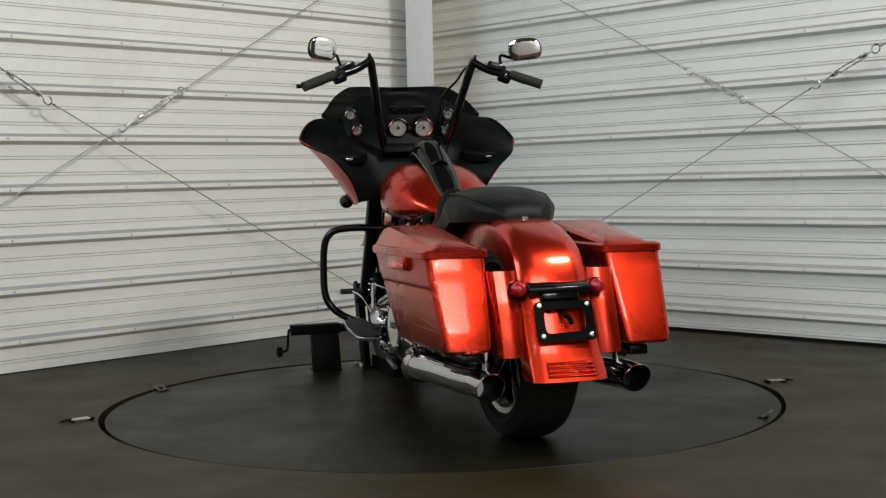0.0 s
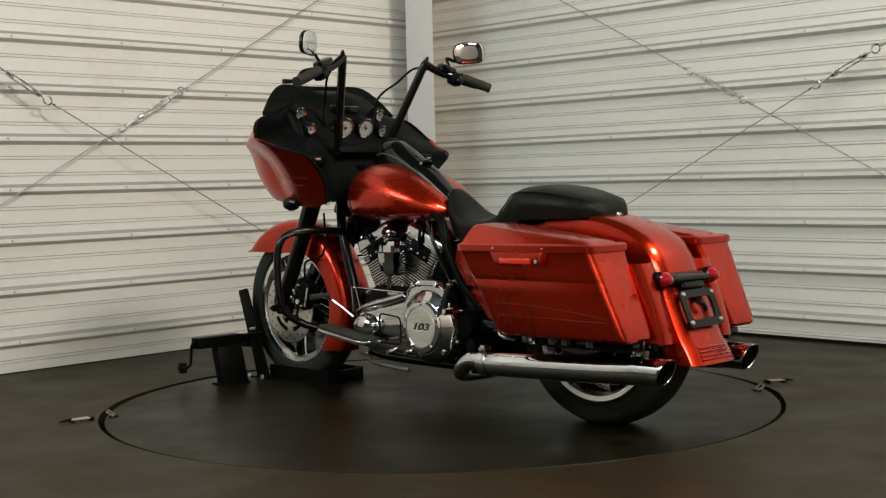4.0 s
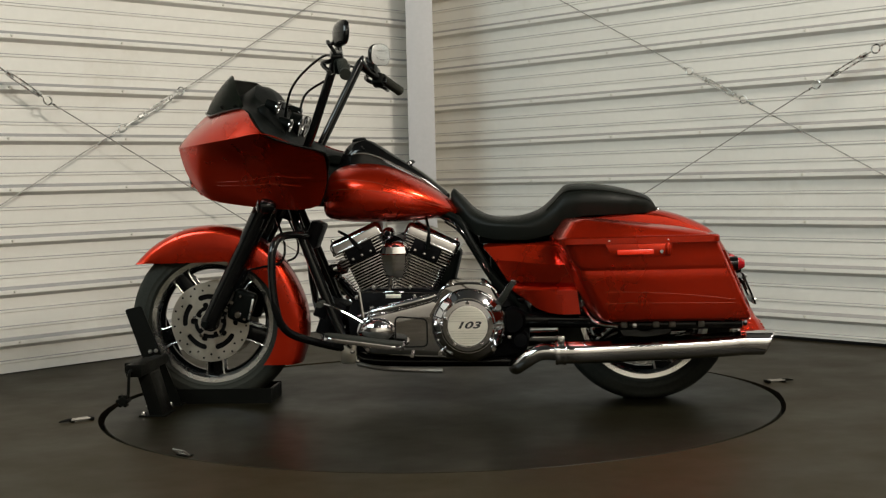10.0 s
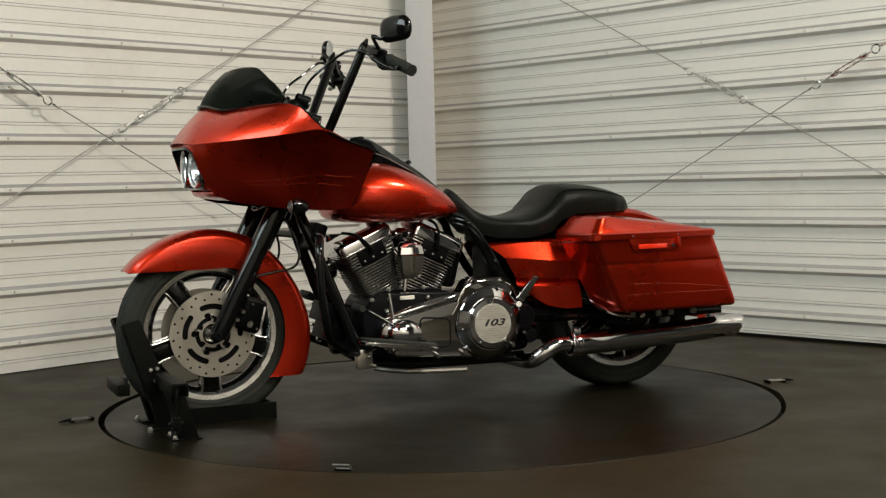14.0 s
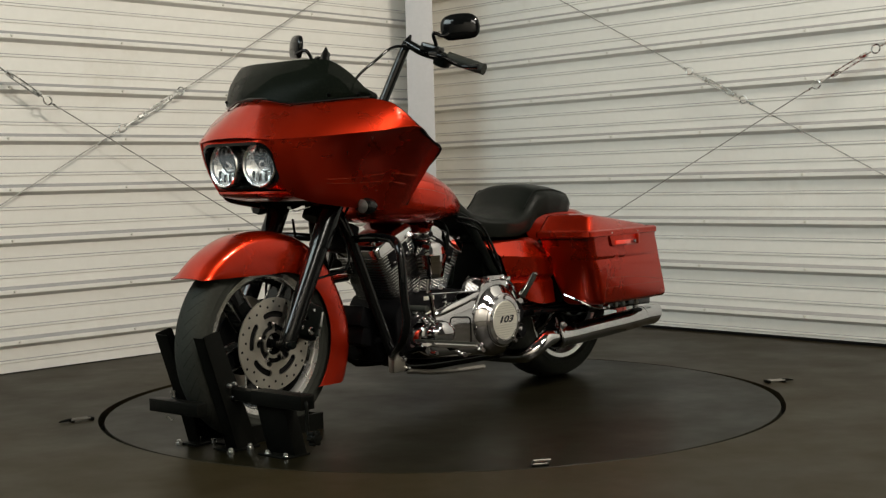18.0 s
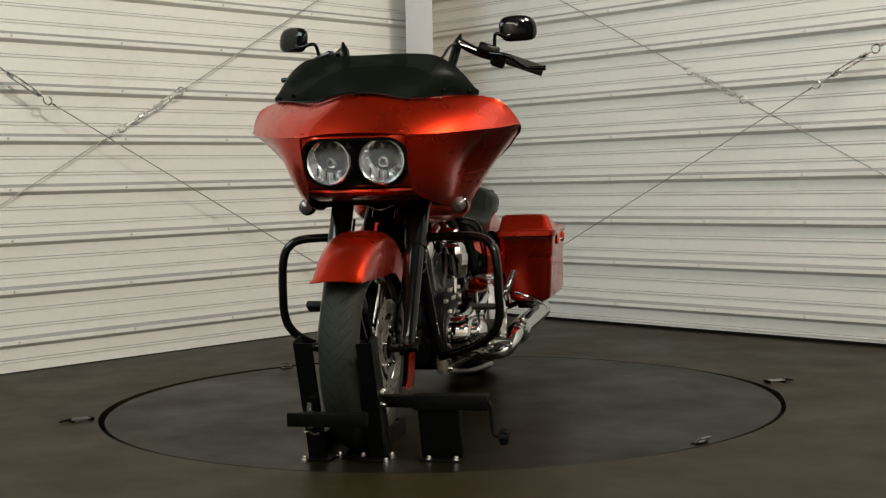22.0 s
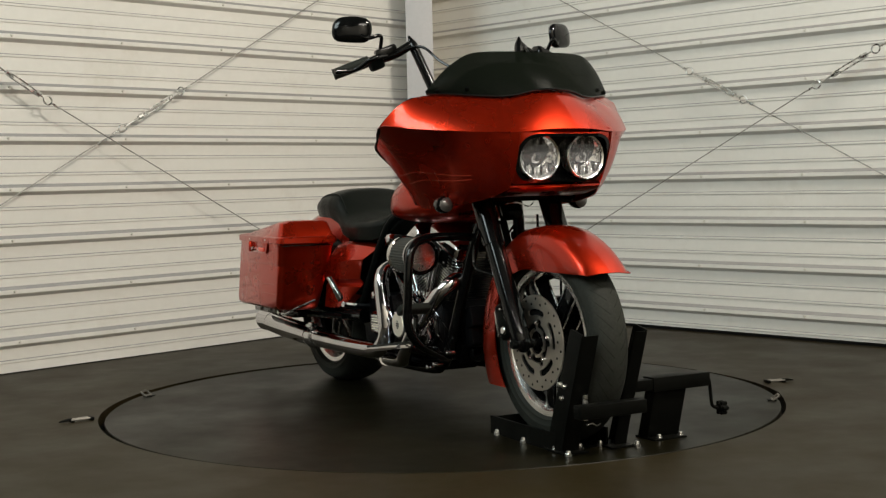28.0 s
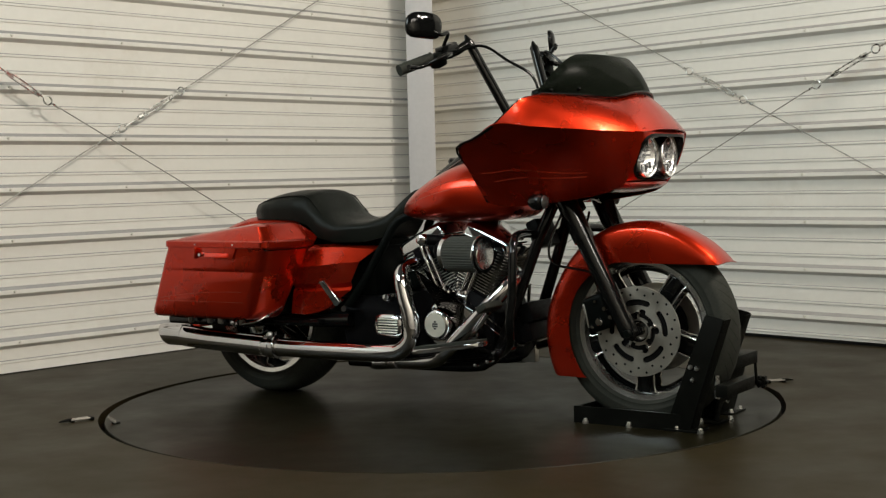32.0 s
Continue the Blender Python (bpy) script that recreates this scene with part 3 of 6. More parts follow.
# fairing: top edge, crease and lower edge of one half, front to back
TOP = [(0.862, 0, 1.092), (0.85, 0.065, 1.088), (0.818, 0.143, 1.073), (0.768, 0.22, 1.078), (0.705, 0.29, 1.086), (0.655, 0.345, 1.087), (0.625, 0.398, 1.072)]
CREASE = [(0.96, 0, 0.972), (0.956, 0.085, 0.970), (0.938, 0.168, 0.962), (0.868, 0.258, 0.966), (0.77, 0.345, 0.975), (0.67, 0.41, 0.985), (0.564, 0.456, 0.995)]
LOW_TOP = CREASE[2:] + [(0.463, 0.418, 0.958), (0.366, 0.374, 0.926)]
LOW_END = [(0.862, 0.165, 0.79), (0.80, 0.195, 0.765), (0.70, 0.218, 0.748), (0.60, 0.234, 0.736), (0.50, 0.248, 0.729), (0.45, 0.252, 0.731), (0.408, 0.252, 0.742)]


def bulged(a, b, out, n):
    """Rows from curve a to curve b; out: how far the middle stands out, as a vector for each point."""
    res = []
    for p, q, o in zip(a, b, out):
        res.append([np.array(p) * (1 - t) + np.array(q) * t + np.array(o) * 4 * t * (1 - t) for t in np.linspace(0, 1, n)])
    return res


def mirrored(rows):
    return [[(q[0], -q[1], q[2]) for q in r] for r in rows]


nU = 28
tc, cc = catmull(TOP, nU), catmull(CREASE, nU)
up_out = [(0.004 + 0.004 * min(1, i / 14), 0.005 * min(1, i / 12), 0.004 + 0.002 * min(1, i / 14)) for i in range(nU)]
half = bulged(tc, cc, up_out, 9)
fairing = new("fairing")
fairing.parent = bike
tagged(fairing, "orange shark-nose front fairing with black inner side")
part("upper_shell", thicken(grid(mirrored(half)[::-1] + half[1:]), 0.004), PAINT, fairing, "orange painted fairing")
lt, lb = catmull(LOW_TOP, 34), catmull(LOW_END, 34)
low_out = []
for i in range(34):
    k = i / 33
    low_out.append((0.012 * (1 - k) - 0.016 * k ** 3, 0.016 * math.sin(math.pi * min(1, k * 2.0)) - 0.016 * k * k, -0.006))
low = bulged(lt, lb, low_out, 12)
for i, row in enumerate(low):
    k = i / 33
    pinch = 0.046 * min(1, max(0, (k - 0.1) / 0.4)) * (1 - 0.92 * min(1, max(0, (k - 0.48) / 0.3)))
    for j, q in enumerate(row):
        t = j / 11
        q[1] -= pinch * t * (1 - t) ** 2 / 0.148
for rows in (low, mirrored(low)):
    part("lower_shell", thicken(grid(rows), 0.004), PAINT, fairing, "orange painted fairing side")
for s in (1, -1):
    for v0, v1, i0, i1 in ((0.60, 0.44, 9, 31), (0.66, 0.60, 9, 29)):
        pts = []
        for i in range(i0, i1):
            v = (v0 + (v1 - v0) * ((i - i0) / (i1 - i0)) ** 1.6) * 11
            a_, f_ = int(v), v - int(v)
            q = low[i][a_] * (1 - f_) + low[i][a_ + 1] * f_
            pts.append((q[0], (q[1] + 0.0012) * s, q[2] - 0.0008))
        part("pinstripe", tube(pts, 0.0005, 4, 0), PIPING, fairing, "thin pale pinstripe")
# chin under the lamps
chin = []
for (xc, zc), (xe, ze) in (((0.884, 0.801), (0.869, 0.801)), ((0.887, 0.793), (0.868, 0.795)), ((0.878, 0.784), (0.862, 0.789)), ((0.85, 0.776), (0.838, 0.78)), ((0.78, 0.768), (0.78, 0.768)), ((0.7, 0.765), (0.7, 0.762))):
    chin.append([(xc + (xe - xc) * abs(y / 0.166) ** 2.4, y, zc + (ze - zc) * abs(y / 0.166) ** 2.4) for y in np.linspace(-0.166, 0.166, 17)])
part("chin", thicken(grid(chin), 0.004), PAINT, fairing)

# lamp bezel with two round lamps
BZ = Matrix.Translation((0.918, 0, 0.882)) @ pose(0, 0, 0, 0, 21, 0)
outer = rounded([(-0.169, -0.077), (0.169, -0.077), (0.169, 0.081), (-0.169, 0.081)], [0.076, 0.076, 0.074, 0.074], 9)
inner = rounded([(-0.158, -0.070), (0.158, -0.070), (0.158, 0.072), (-0.158, 0.072)], [0.068, 0.068, 0.064, 0.064], 9)
deep = rounded([(-0.152, -0.06), (0.152, -0.06), (0.152, 0.062), (-0.152, 0.062)], [0.06, 0.06, 0.05, 0.05], 9)


def bend(y):
    return -0.30 * max(0, abs(y) - 0.05) ** 2 * 2.6


def on_bezel(loop, d):
    return [BZ @ Vector((d + bend(q[0]), q[0], q[1])) for q in loop]


bz = [on_bezel(outer, -0.02), on_bezel(outer, 0.006), on_bezel(inner, 0.008), on_bezel(inner, 0.002), on_bezel(deep, -0.03)]
bm = grid(bz, close_v=True)
bm.faces.new([bm.verts.new(v) for v in on_bezel(deep, -0.0302)])
part("lamp_bezel", bm, BLACK, fairing, "gloss black headlamp surround")
nose = rounded([(-0.17, -0.089), (0.17, -0.089), (0.17, 0.094), (-0.17, 0.094)], 0.02, 9)
part("nose_panel", thicken(grid([on_bezel(nose, -0.007), on_bezel(outer, 0.0045)], close_v=True), 0.003), PAINT, fairing)
for s in (1, -1):
    hl = new("headlamp")
    hl.parent, hl.matrix_basis = fairing, BZ @ pose(-0.011, 0.0845 * s, 0.0, 0, -21, 4 * s)
    tagged(hl, "round clear-glass headlamp")
    part("lamp_ring", lathe([(0.070, -0.03), (0.072, 0.004), (0.069, 0.008), (0.064, 0.004), (0.064, -0.02)], axis="x", n=40), LAMP_MIRROR, hl, "bright lamp ring")
    rows = []
    rnd = random.Random(11)
    for i, r in enumerate((0.0665, 0.061, 0.055, 0.048, 0.041, 0.034, 0.027, 0.02)):
        h = -0.046 + r * r / (4 * 0.024)
        rows.append([(h + rnd.uniform(-0.0016, 0.0016) * (0 < i < 7), r * math.cos(a_), r * math.sin(a_)) for a_ in np.linspace(0, 2 * math.pi, 40, endpoint=False)])
    bm = grid(rows, close_v=True)
    bm.faces.new([bm.verts.new(q) for q in rows[-1]])
    part("reflector", bm, LAMP_MIRROR, hl, "faceted bright lamp reflector", sharp=2)
    part("bulb_shield", lathe([(0.0001, -0.008), (0.014, -0.010), (0.018, -0.016), (0.019, -0.036)], axis="x", n=20), CHROME, hl)
    for k in range(-3, 4):
        part("reflector_rib", box((0.012, 0.003, 0.026), (-0.012, k * 0.0135, -0.046 + 0.005 * abs(k)), bevel=0.0006), SATIN if k % 2 else LAMP_MIRROR, hl)
        if abs(k) < 3:
            part("reflector_rib", box((0.012, 0.003, 0.018), (-0.012, k * 0.0135, 0.047), bevel=0.0006), SATIN if k % 2 else LAMP_MIRROR, hl)
    part("bulb_tip", lathe([(0.0001, -0.004), (0.006, -0.005), (0.008, -0.009), (0.008, -0.02)], axis="x", n=14), SATIN, hl)
    glass = part("lamp_lens", lathe([(0.0001, 0.011), (0.03, 0.009), (0.055, 0.004), (0.0665, -0.001), (0.0665, -0.003), (0.055, 0.002), (0.03, 0.007), (0.0001, 0.009)], axis="x", n=40), LAMP_GLASS, hl, "clear lamp lens")
    glass.visible_shadow = False

# smoked screen
WS_TOP = [(0.766, 0, 1.22), (0.757, 0.09, 1.2215), (0.733, 0.165, 1.221), (0.714, 0.222, 1.212), (0.690, 0.284, 1.169), (0.652, 0.338, 1.099)]
WS_LOW = [(0.868, 0, 1.098), (0.856, 0.065, 1.094), (0.824, 0.143, 1.079), (0.772, 0.22, 1.083), (0.712, 0.285, 1.090), (0.658, 0.338, 1.094)]
a, b = catmull(WS_TOP, 22), catmull(WS_LOW, 22)
half = bulged(a, b, [(0.009, 0.004, 0.006)] * 22, 8)
part("windscreen", thicken(grid(mirrored(half)[::-1] + half[1:]), 0.004), SMOKE, fairing, "low dark smoked windscreen")
edge = [(-0.004 + q[0], q[1], q[2] + 0.001) for q in b]
part("screen_trim", tube([(q[0] + 0.008, -q[1], q[2] - 0.002) for q in edge[::-1]] + [(q[0] + 0.008, q[1], q[2] - 0.002) for q in edge[1:]], 0.004, 6, 0), BLACK, fairing)

for s in (1, -1):
    for i in (14, 19):
        q = half[i][6]
        part("screen_screw", moved(lathe([(0.0001, 0.005), (0.004, 0.0045), (0.006, 0.001), (0.006, -0.008)], axis="x", n=12), Matrix.Translation((q[0] + 0.002, (q[1] + 0.001) * s, q[2] + 0.001)) @ pose(0, 0, 0, 0, -35, 42 * s)), SATIN, fairing)

# inner fairing and dash
OUT = [(0.853, 0, 1.086), (0.81, 0.143, 1.069), (0.70, 0.285, 1.081), (0.65, 0.345, 1.082), (0.619, 0.395, 1.067), (0.558, 0.449, 0.993), (0.46, 0.412, 0.955), (0.364, 0.37, 0.924), (0.369, 0.305, 0.86), (0.384, 0.268, 0.80), (0.407, 0.248, 0.742)]
INN = [(0.67, 0, 1.195), (0.655, 0.10, 1.19), (0.645, 0.185, 1.162), (0.628, 0.23, 1.112), (0.60, 0.245, 1.078), (0.55, 0.24, 1.03), (0.515, 0.22, 0.985), (0.49, 0.20, 0.93), (0.47, 0.18, 0.87), (0.455, 0.16, 0.81), (0.45, 0.14, 0.75)]
CEN = [(0.63, 0, 1.185), (0.605, 0.06, 1.165), (0.58, 0.09, 1.12), (0.56, 0.10, 1.08), (0.545, 0.10, 1.055), (0.525, 0.10, 1.02), (0.512, 0.09, 0.985), (0.49, 0.08, 0.93), (0.475, 0.07, 0.87), (0.46, 0.05, 0.81), (0.455, 0.03, 0.75)]
o, n_, c = catmull(OUT, 36), catmull(INN, 36), catmull(CEN, 36)
rows = []
for p, q, r in zip(o, n_, c):
    row = [p, p * 0.6 + q * 0.4 + np.array((0.006, 0, 0.004)), p * 0.25 + q * 0.75, q, q * 0.55 + r * 0.45, r, r * np.array((1, 0.4, 1)), r * np.array((1, 0, 1))]
    rows.append(row)
full = [list(r) + [(q[0], -q[1], q[2]) for q in r[:-1][::-1]] for r in rows]
part("inner_fairing", thicken(grid(full), 0.003), SATIN, fairing, "satin black inner fairing and dash")
for s in (1, -1):
    part("edge_trim", tube([(q[0] - 0.004, (q[1] + 0.002) * s, q[2]) for q in o[3:]], 0.0035, 8, 0), SATIN, fairing, "black rubber edge trim")


def gauge(y, z, r, x):
    g = new("gauge")
    g.parent, g.matrix_basis = fairing, Matrix.Translation((x, y, z)) @ pose(0, 0, 0, 0, -22, 0) @ pose(0, 0, 0, 0, 180, 0)
    tagged(g, "round dial with chrome ring")
    part("gauge_can", lathe([(r, -0.045), (r + 0.0025, -0.003), (r, -0.002)], axis="x", n=32), SATIN, g)
    part("gauge_ring", lathe([(r + 0.0025, -0.004), (r + 0.004, 0.0), (r + 0.002, 0.004), (r - 0.003, 0.003), (r - 0.004, -0.002)], axis="x", n=32), CHROME, g)
    part("dial", lathe([(0.0001, 0.0), (r - 0.002, -0.001), (r - 0.002, -0.004), (0.0001, -0.004)], axis="x", n=32), DIAL, g)
    bm = box((0.0015, r * 0.75, 0.0018), (0.002, r * 0.3, -r * 0.25), pose(0, 0, 0, 40, 0, 0), 0)
    lathe([(0.0001, 0.004), (r * 0.16, 0.003), (r * 0.18, 0)], axis="x", n=14, bm=bm)
    for k in range(9):
        t = radians(-40 + 32 * k)
        box((0.0012, 0.0015, r * 0.16), (0.0006, r * 0.76 * math.cos(t), r * 0.76 * math.sin(t)), pose(0, 0, 0, math.degrees(t) - 90, 0, 0), 0, bm=bm)
    part("needle", bm, INK, g)


for y, z, r, x in ((0.058, 1.037, 0.037, 0.502), (-0.049, 1.037, 0.037, 0.502), (0.242, 1.094, 0.02, 0.55), (0.225, 1.031, 0.02, 0.51), (-0.17, 1.093, 0.02, 0.55), (-0.145, 1.027, 0.02, 0.51)):
    gauge(y, z, r, x)
part("gauge_pod", box((0.10, 0.235, 0.105), (0.579, 0.004, 1.016), pose(0, 0, 0, 0, -22, 0), 0.03, seg=4), SATIN, fairing, "black dash pod round the dials")
for y, z, x in ((0.233, 1.035, 0.588), (-0.158, 1.034, 0.588)):
    part("gauge_pod", box((0.09, 0.075, 0.15), (x, y, z), pose(0, 0, 0, 0, 31, 0), 0.034, seg=5), SATIN, fairing)
for s in (1, -1):
    lid = rounded([(0.392, 0.318), (0.46, 0.335), (0.545, 0.3), (0.545, 0.215), (0.455, 0.195), (0.395, 0.25)], 0.02, 4)
    lid = [(x, y * s) for x, y in lid]
    tilt = Matrix.Translation((0.45, 0, 0.93)) @ pose(0, 0, 0, 0, -9, 0) @ Matrix.Translation((-0.45, 0, 0))
    part("storage_lid", moved(extrude_outline(lid, -0.03, 0.004, "xy", 0.006, seg=3), tilt), SATIN, fairing, "satin black storage box lid")
    part("lid_catch", moved(box((0.008, 0.03, 0.008), (0.393, 0.29 * s, -0.008), bevel=0.002), tilt), ZINC, fairing)
radio = part("radio", box((0.03, 0.15, 0.045), (0.582, 0, 1.11), pose(0, 0, 0, 0, -22, 0), 0.005), BLACK, fairing, "black radio panel")
for k in range(5):
    part("radio_button", box((0.004, 0.018, 0.008), (0.566, -0.05 + 0.025 * k, 1.1), pose(0, 0, 0, 0, -22, 0), 0.001), SATIN, radio)

# bullet indicators under the fairing
for s in (1, -1):
    ind = part("indicator", moved(lathe([(0.0001, 0.036), (0.014, 0.032), (0.024, 0.018), (0.028, 0.0), (0.028, -0.012), (0.022, -0.018), (0.0001, -0.02)], axis="x", n=24), Matrix.Translation((0.6, 0.258 * s, 0.744)) @ pose(0, 0, 0, 0, 0, 180)), BLACK, bike, "black bullet indicator")
    part("indicator_lens", moved(lathe([(0.0001, 0.010), (0.014, 0.007), (0.0235, 0.0), (0.0235, -0.003)], axis="x", n=24), Matrix.Translation((0.6285, 0.258 * s, 0.744))), SMOKED_LENS, ind, "smoked grey bullet lens")
    part("indicator_stem", tube([(0.6, 0.24 * s, 0.745), (0.6, 0.17 * s, 0.755)], 0.011, 10, 0), BLACK, ind)

# tank
ST = [(0.423, 0.79, 0.715, 0.075), (0.412, 0.832, 0.695, 0.125), (0.38, 0.87, 0.682, 0.16), (0.305, 0.893, 0.674, 0.19), (0.2, 0.886, 0.671, 0.20), (0.1, 0.848, 0.674, 0.19),
      (0.02, 0.802, 0.68, 0.16), (-0.035, 0.76, 0.688, 0.12), (-0.065, 0.728, 0.694, 0.075), (-0.08, 0.713, 0.70, 0.035)]
st = catmull(ST, 40)
rows = []
for x, zt, zb, w in st:
    row = []
    for a in np.linspace(0, 2 * math.pi, 40, endpoint=False):
        c_, s_ = math.cos(a), math.sin(a)
        row.append((x, w * math.copysign(abs(c_) ** (0.8 if s_ > 0 else 0.6), c_), zb + (zt - zb) * (0.42 + (0.58 if s_ > 0 else 0.42) * math.copysign(abs(s_) ** (0.85 if s_ > 0 else 0.6), s_))))
    rows.append(row)
part("fuel_tank", grid(rows, close_v=True, cap=True), PAINT, bike, "orange teardrop fuel tank")
for s in (1, -1):
    for a0, a1, i0, i1 in ((34, 8, 7, 36), (14, 2, 7, 37)):
        pts = []
        for i in range(i0, i1):
            x, zt, zb, w = st[i]
            k = (i - i0) / (i1 - i0)
            c_, s_ = math.cos(radians(a0 + (a1 - a0) * k ** 0.8)), math.sin(radians(a0 + (a1 - a0) * k ** 0.8))
            pts.append((x, s * w * abs(c_) ** 0.8 * 1.001, zb + (zt - zb) * (0.42 + 0.58 * abs(s_) ** 0.85)))
        part("tank_stripe", tube(pts, 0.0008, 4, 0), PIPING, bike)
CON = [(0.372, 0.885, 0.03), (0.355, 0.93, 0.042), (0.33, 0.962, 0.052), (0.294, 0.980, 0.056), (0.256, 0.977, 0.056), (0.215, 0.955, 0.055), (0.17, 0.925, 0.053), (0.07, 0.862, 0.047), (0.0, 0.806, 0.04), (-0.04, 0.772, 0.032)]
rows = []
for x, zt, w in catmull(CON, 30):
    zb = float(np.interp(-x, [-q[0] for q in ST], [q[1] for q in ST])) - 0.03
    zb = min(zb, zt - 0.012)
    rows.append([(x, -w * 1.15, zb), (x, -w * 1.08, zb + (zt - zb) * 0.55), (x, -w * 0.85, zt - (zt - zb) * 0.12), (x, -w * 0.4, zt), (x, w * 0.4, zt), (x, w * 0.85, zt - (zt - zb) * 0.12), (x, w * 1.08, zb + (zt - zb) * 0.55), (x, w * 1.15, zb)])
console = part("tank_console", grid(rows, close_v=True, cap=True), BLACK, bike, "black tank console", sharp=50)
for j in (1, 6):
    part("console_trim", tube([(r[j][0], r[j][1] * 1.02, r[j][2] + 0.002) for r in rows[6:]], 0.0022, 6, 0), DARK_STEEL, console, "thin dull metal trim")
part("ignition_switch", moved(lathe([(0.0001, 0.006), (0.018, 0.005), (0.026, 0.001), (0.028, -0.01)], axis="z", n=24), Matrix.Translation((0.295, 0, 0.982)) @ pose(0, 0, 0, 0, 8, 0)), SATIN, console)
part("fuel_cap", moved(lathe([(0.0001, 0.004), (0.026, 0.003), (0.032, -0.002), (0.033, -0.012)], axis="z", n=28), Matrix.Translation((0.12, 0, 0.8865)) @ pose(0, 0, 0, 0, 30, 0)), BLACK, console)

# seat
TOPZ = [(-0.048, 0.780), (-0.058, 0.790), (-0.086, 0.766), (-0.138, 0.713), (-0.201, 0.684), (-0.265, 0.680), (-0.329, 0.691), (-0.382, 0.713), (-0.426, 0.751), (-0.456, 0.783), (-0.468, 0.792), (-0.49, 0.797), (-0.565, 0.797), (-0.65, 0.785), (-0.735, 0.762), (-0.776, 0.742), (-0.794, 0.718), (-0.799, 0.70)]
WID = [(-0.04, 0.035), (-0.06, 0.055), (-0.1, 0.085), (-0.15, 0.113), (-0.2, 0.14), (-0.27, 0.164), (-0.35, 0.17), (-0.44, 0.165), (-0.52, 0.172), (-0.62, 0.163), (-0.7, 0.145), (-0.76, 0.108), (-0.8, 0.06)]
LOWZ = [(-0.04, 0.70), (-0.08, 0.672), (-0.14, 0.618), (-0.21, 0.602), (-0.333, 0.60), (-0.416, 0.618), (-0.46, 0.662), (-0.52, 0.682), (-0.8, 0.688)]


def curve_at(c_, x):
    return float(np.interp(-x, [-q[0] for q in c_], [q[1] for q in c_]))


tz = catmull([(x, z) for x, z in TOPZ], 64)
rows = []
for x, zt in tz:
    w, zb = curve_at(WID, x), curve_at(LOWZ, x)
    zb = min(zb, zt - 0.008)
    dish = 0.018 * math.exp(-((x + 0.24) / 0.09) ** 2)
    row = []
    for t in np.linspace(-1, 1, 21):
        row.append((x, w * math.sin(t * math.pi / 2), zt + dish * (t * t) - (zt - zb) * 0.62 * abs(t) ** 2.5))
    for t in (1, 0.55, 0, -0.55, -1):
        row.append((x, w * t * 0.94, zb))
    rows.append(row)
seat = part("seat", grid(rows, close_v=True, cap=True), VINYL, bike, "black vinyl two-up seat", sharp=60)
for s in (1, -1):
    pts = []
    for x in np.linspace(-0.4, -0.79, 14):
        pts.append((x, s * curve_at(WID, x) * 0.86, float(np.interp(-x, [-q[0] for q in tz], [q[1] for q in tz])) - 0.021 * (curve_at(WID, x) / 0.16)))
    part("seam_piping", tube(pts, 0.0028, 6, 2), VINYL, seat)
part("seat_bolt", moved(lathe([(0.0001, 0.012), (0.009, 0.012), (0.012, 0.006), (0.012, -0.004)], axis="z", n=14), pose(-0.806, 0, 0.69, 0, -25, 0)), ZINC, seat)

# rear mudguard
RF = [(-0.45, 0.64), (-0.55, 0.69), (-0.68, 0.704), (-0.798, 0.697), (-0.862, 0.683), (-0.925, 0.660), (-0.989, 0.625), (-1.033, 0.575), (-1.068, 0.50), (-1.103, 0.41), (-1.142, 0.32), (-1.173, 0.262), (-1.188, 0.234)]
rf = catmull(RF, 44)
tan = np.gradient(rf, axis=0)
rows = []
for i, (x, z) in enumerate(rf):
    t = tan[i] / np.linalg.norm(tan[i])
    n2 = np.array((t[1], -t[0]))
    n2 = n2 if n2[1] > 0 or n2[0] < 0 else -n2
    fall = min(1.0, max(0.0, (0.56 - z) / 0.12)) if x < -0.9 else 0.0
    n2 = n2 * (1 - fall) + np.array((-1.0, 0.0)) * fall
    k = i / 43
    w = 0.105 + 0.012 * k
    row = []
    depth = [0.10, 0.05, 0.022, 0.008, 0.0015, 0.0]
    bs = [w, w, w - 0.004, w - 0.02, w - 0.055, 0]
    sec = [(-b, d) for b, d in zip(bs, depth)] + [(b, d) for b, d in list(zip(bs, depth))[:-1][::-1]]
    rows.append([(x - n2[0] * d, b, z - n2[1] * d) for b, d in sec])
rows_rf = rows


def rf_at(z):
    """The mudguard's middle line at height z on its rear fall."""
    k = int(np.argmax(rf[:, 1]))
    return float(np.interp(-z, -rf[k:, 1], rf[k:, 0])), z


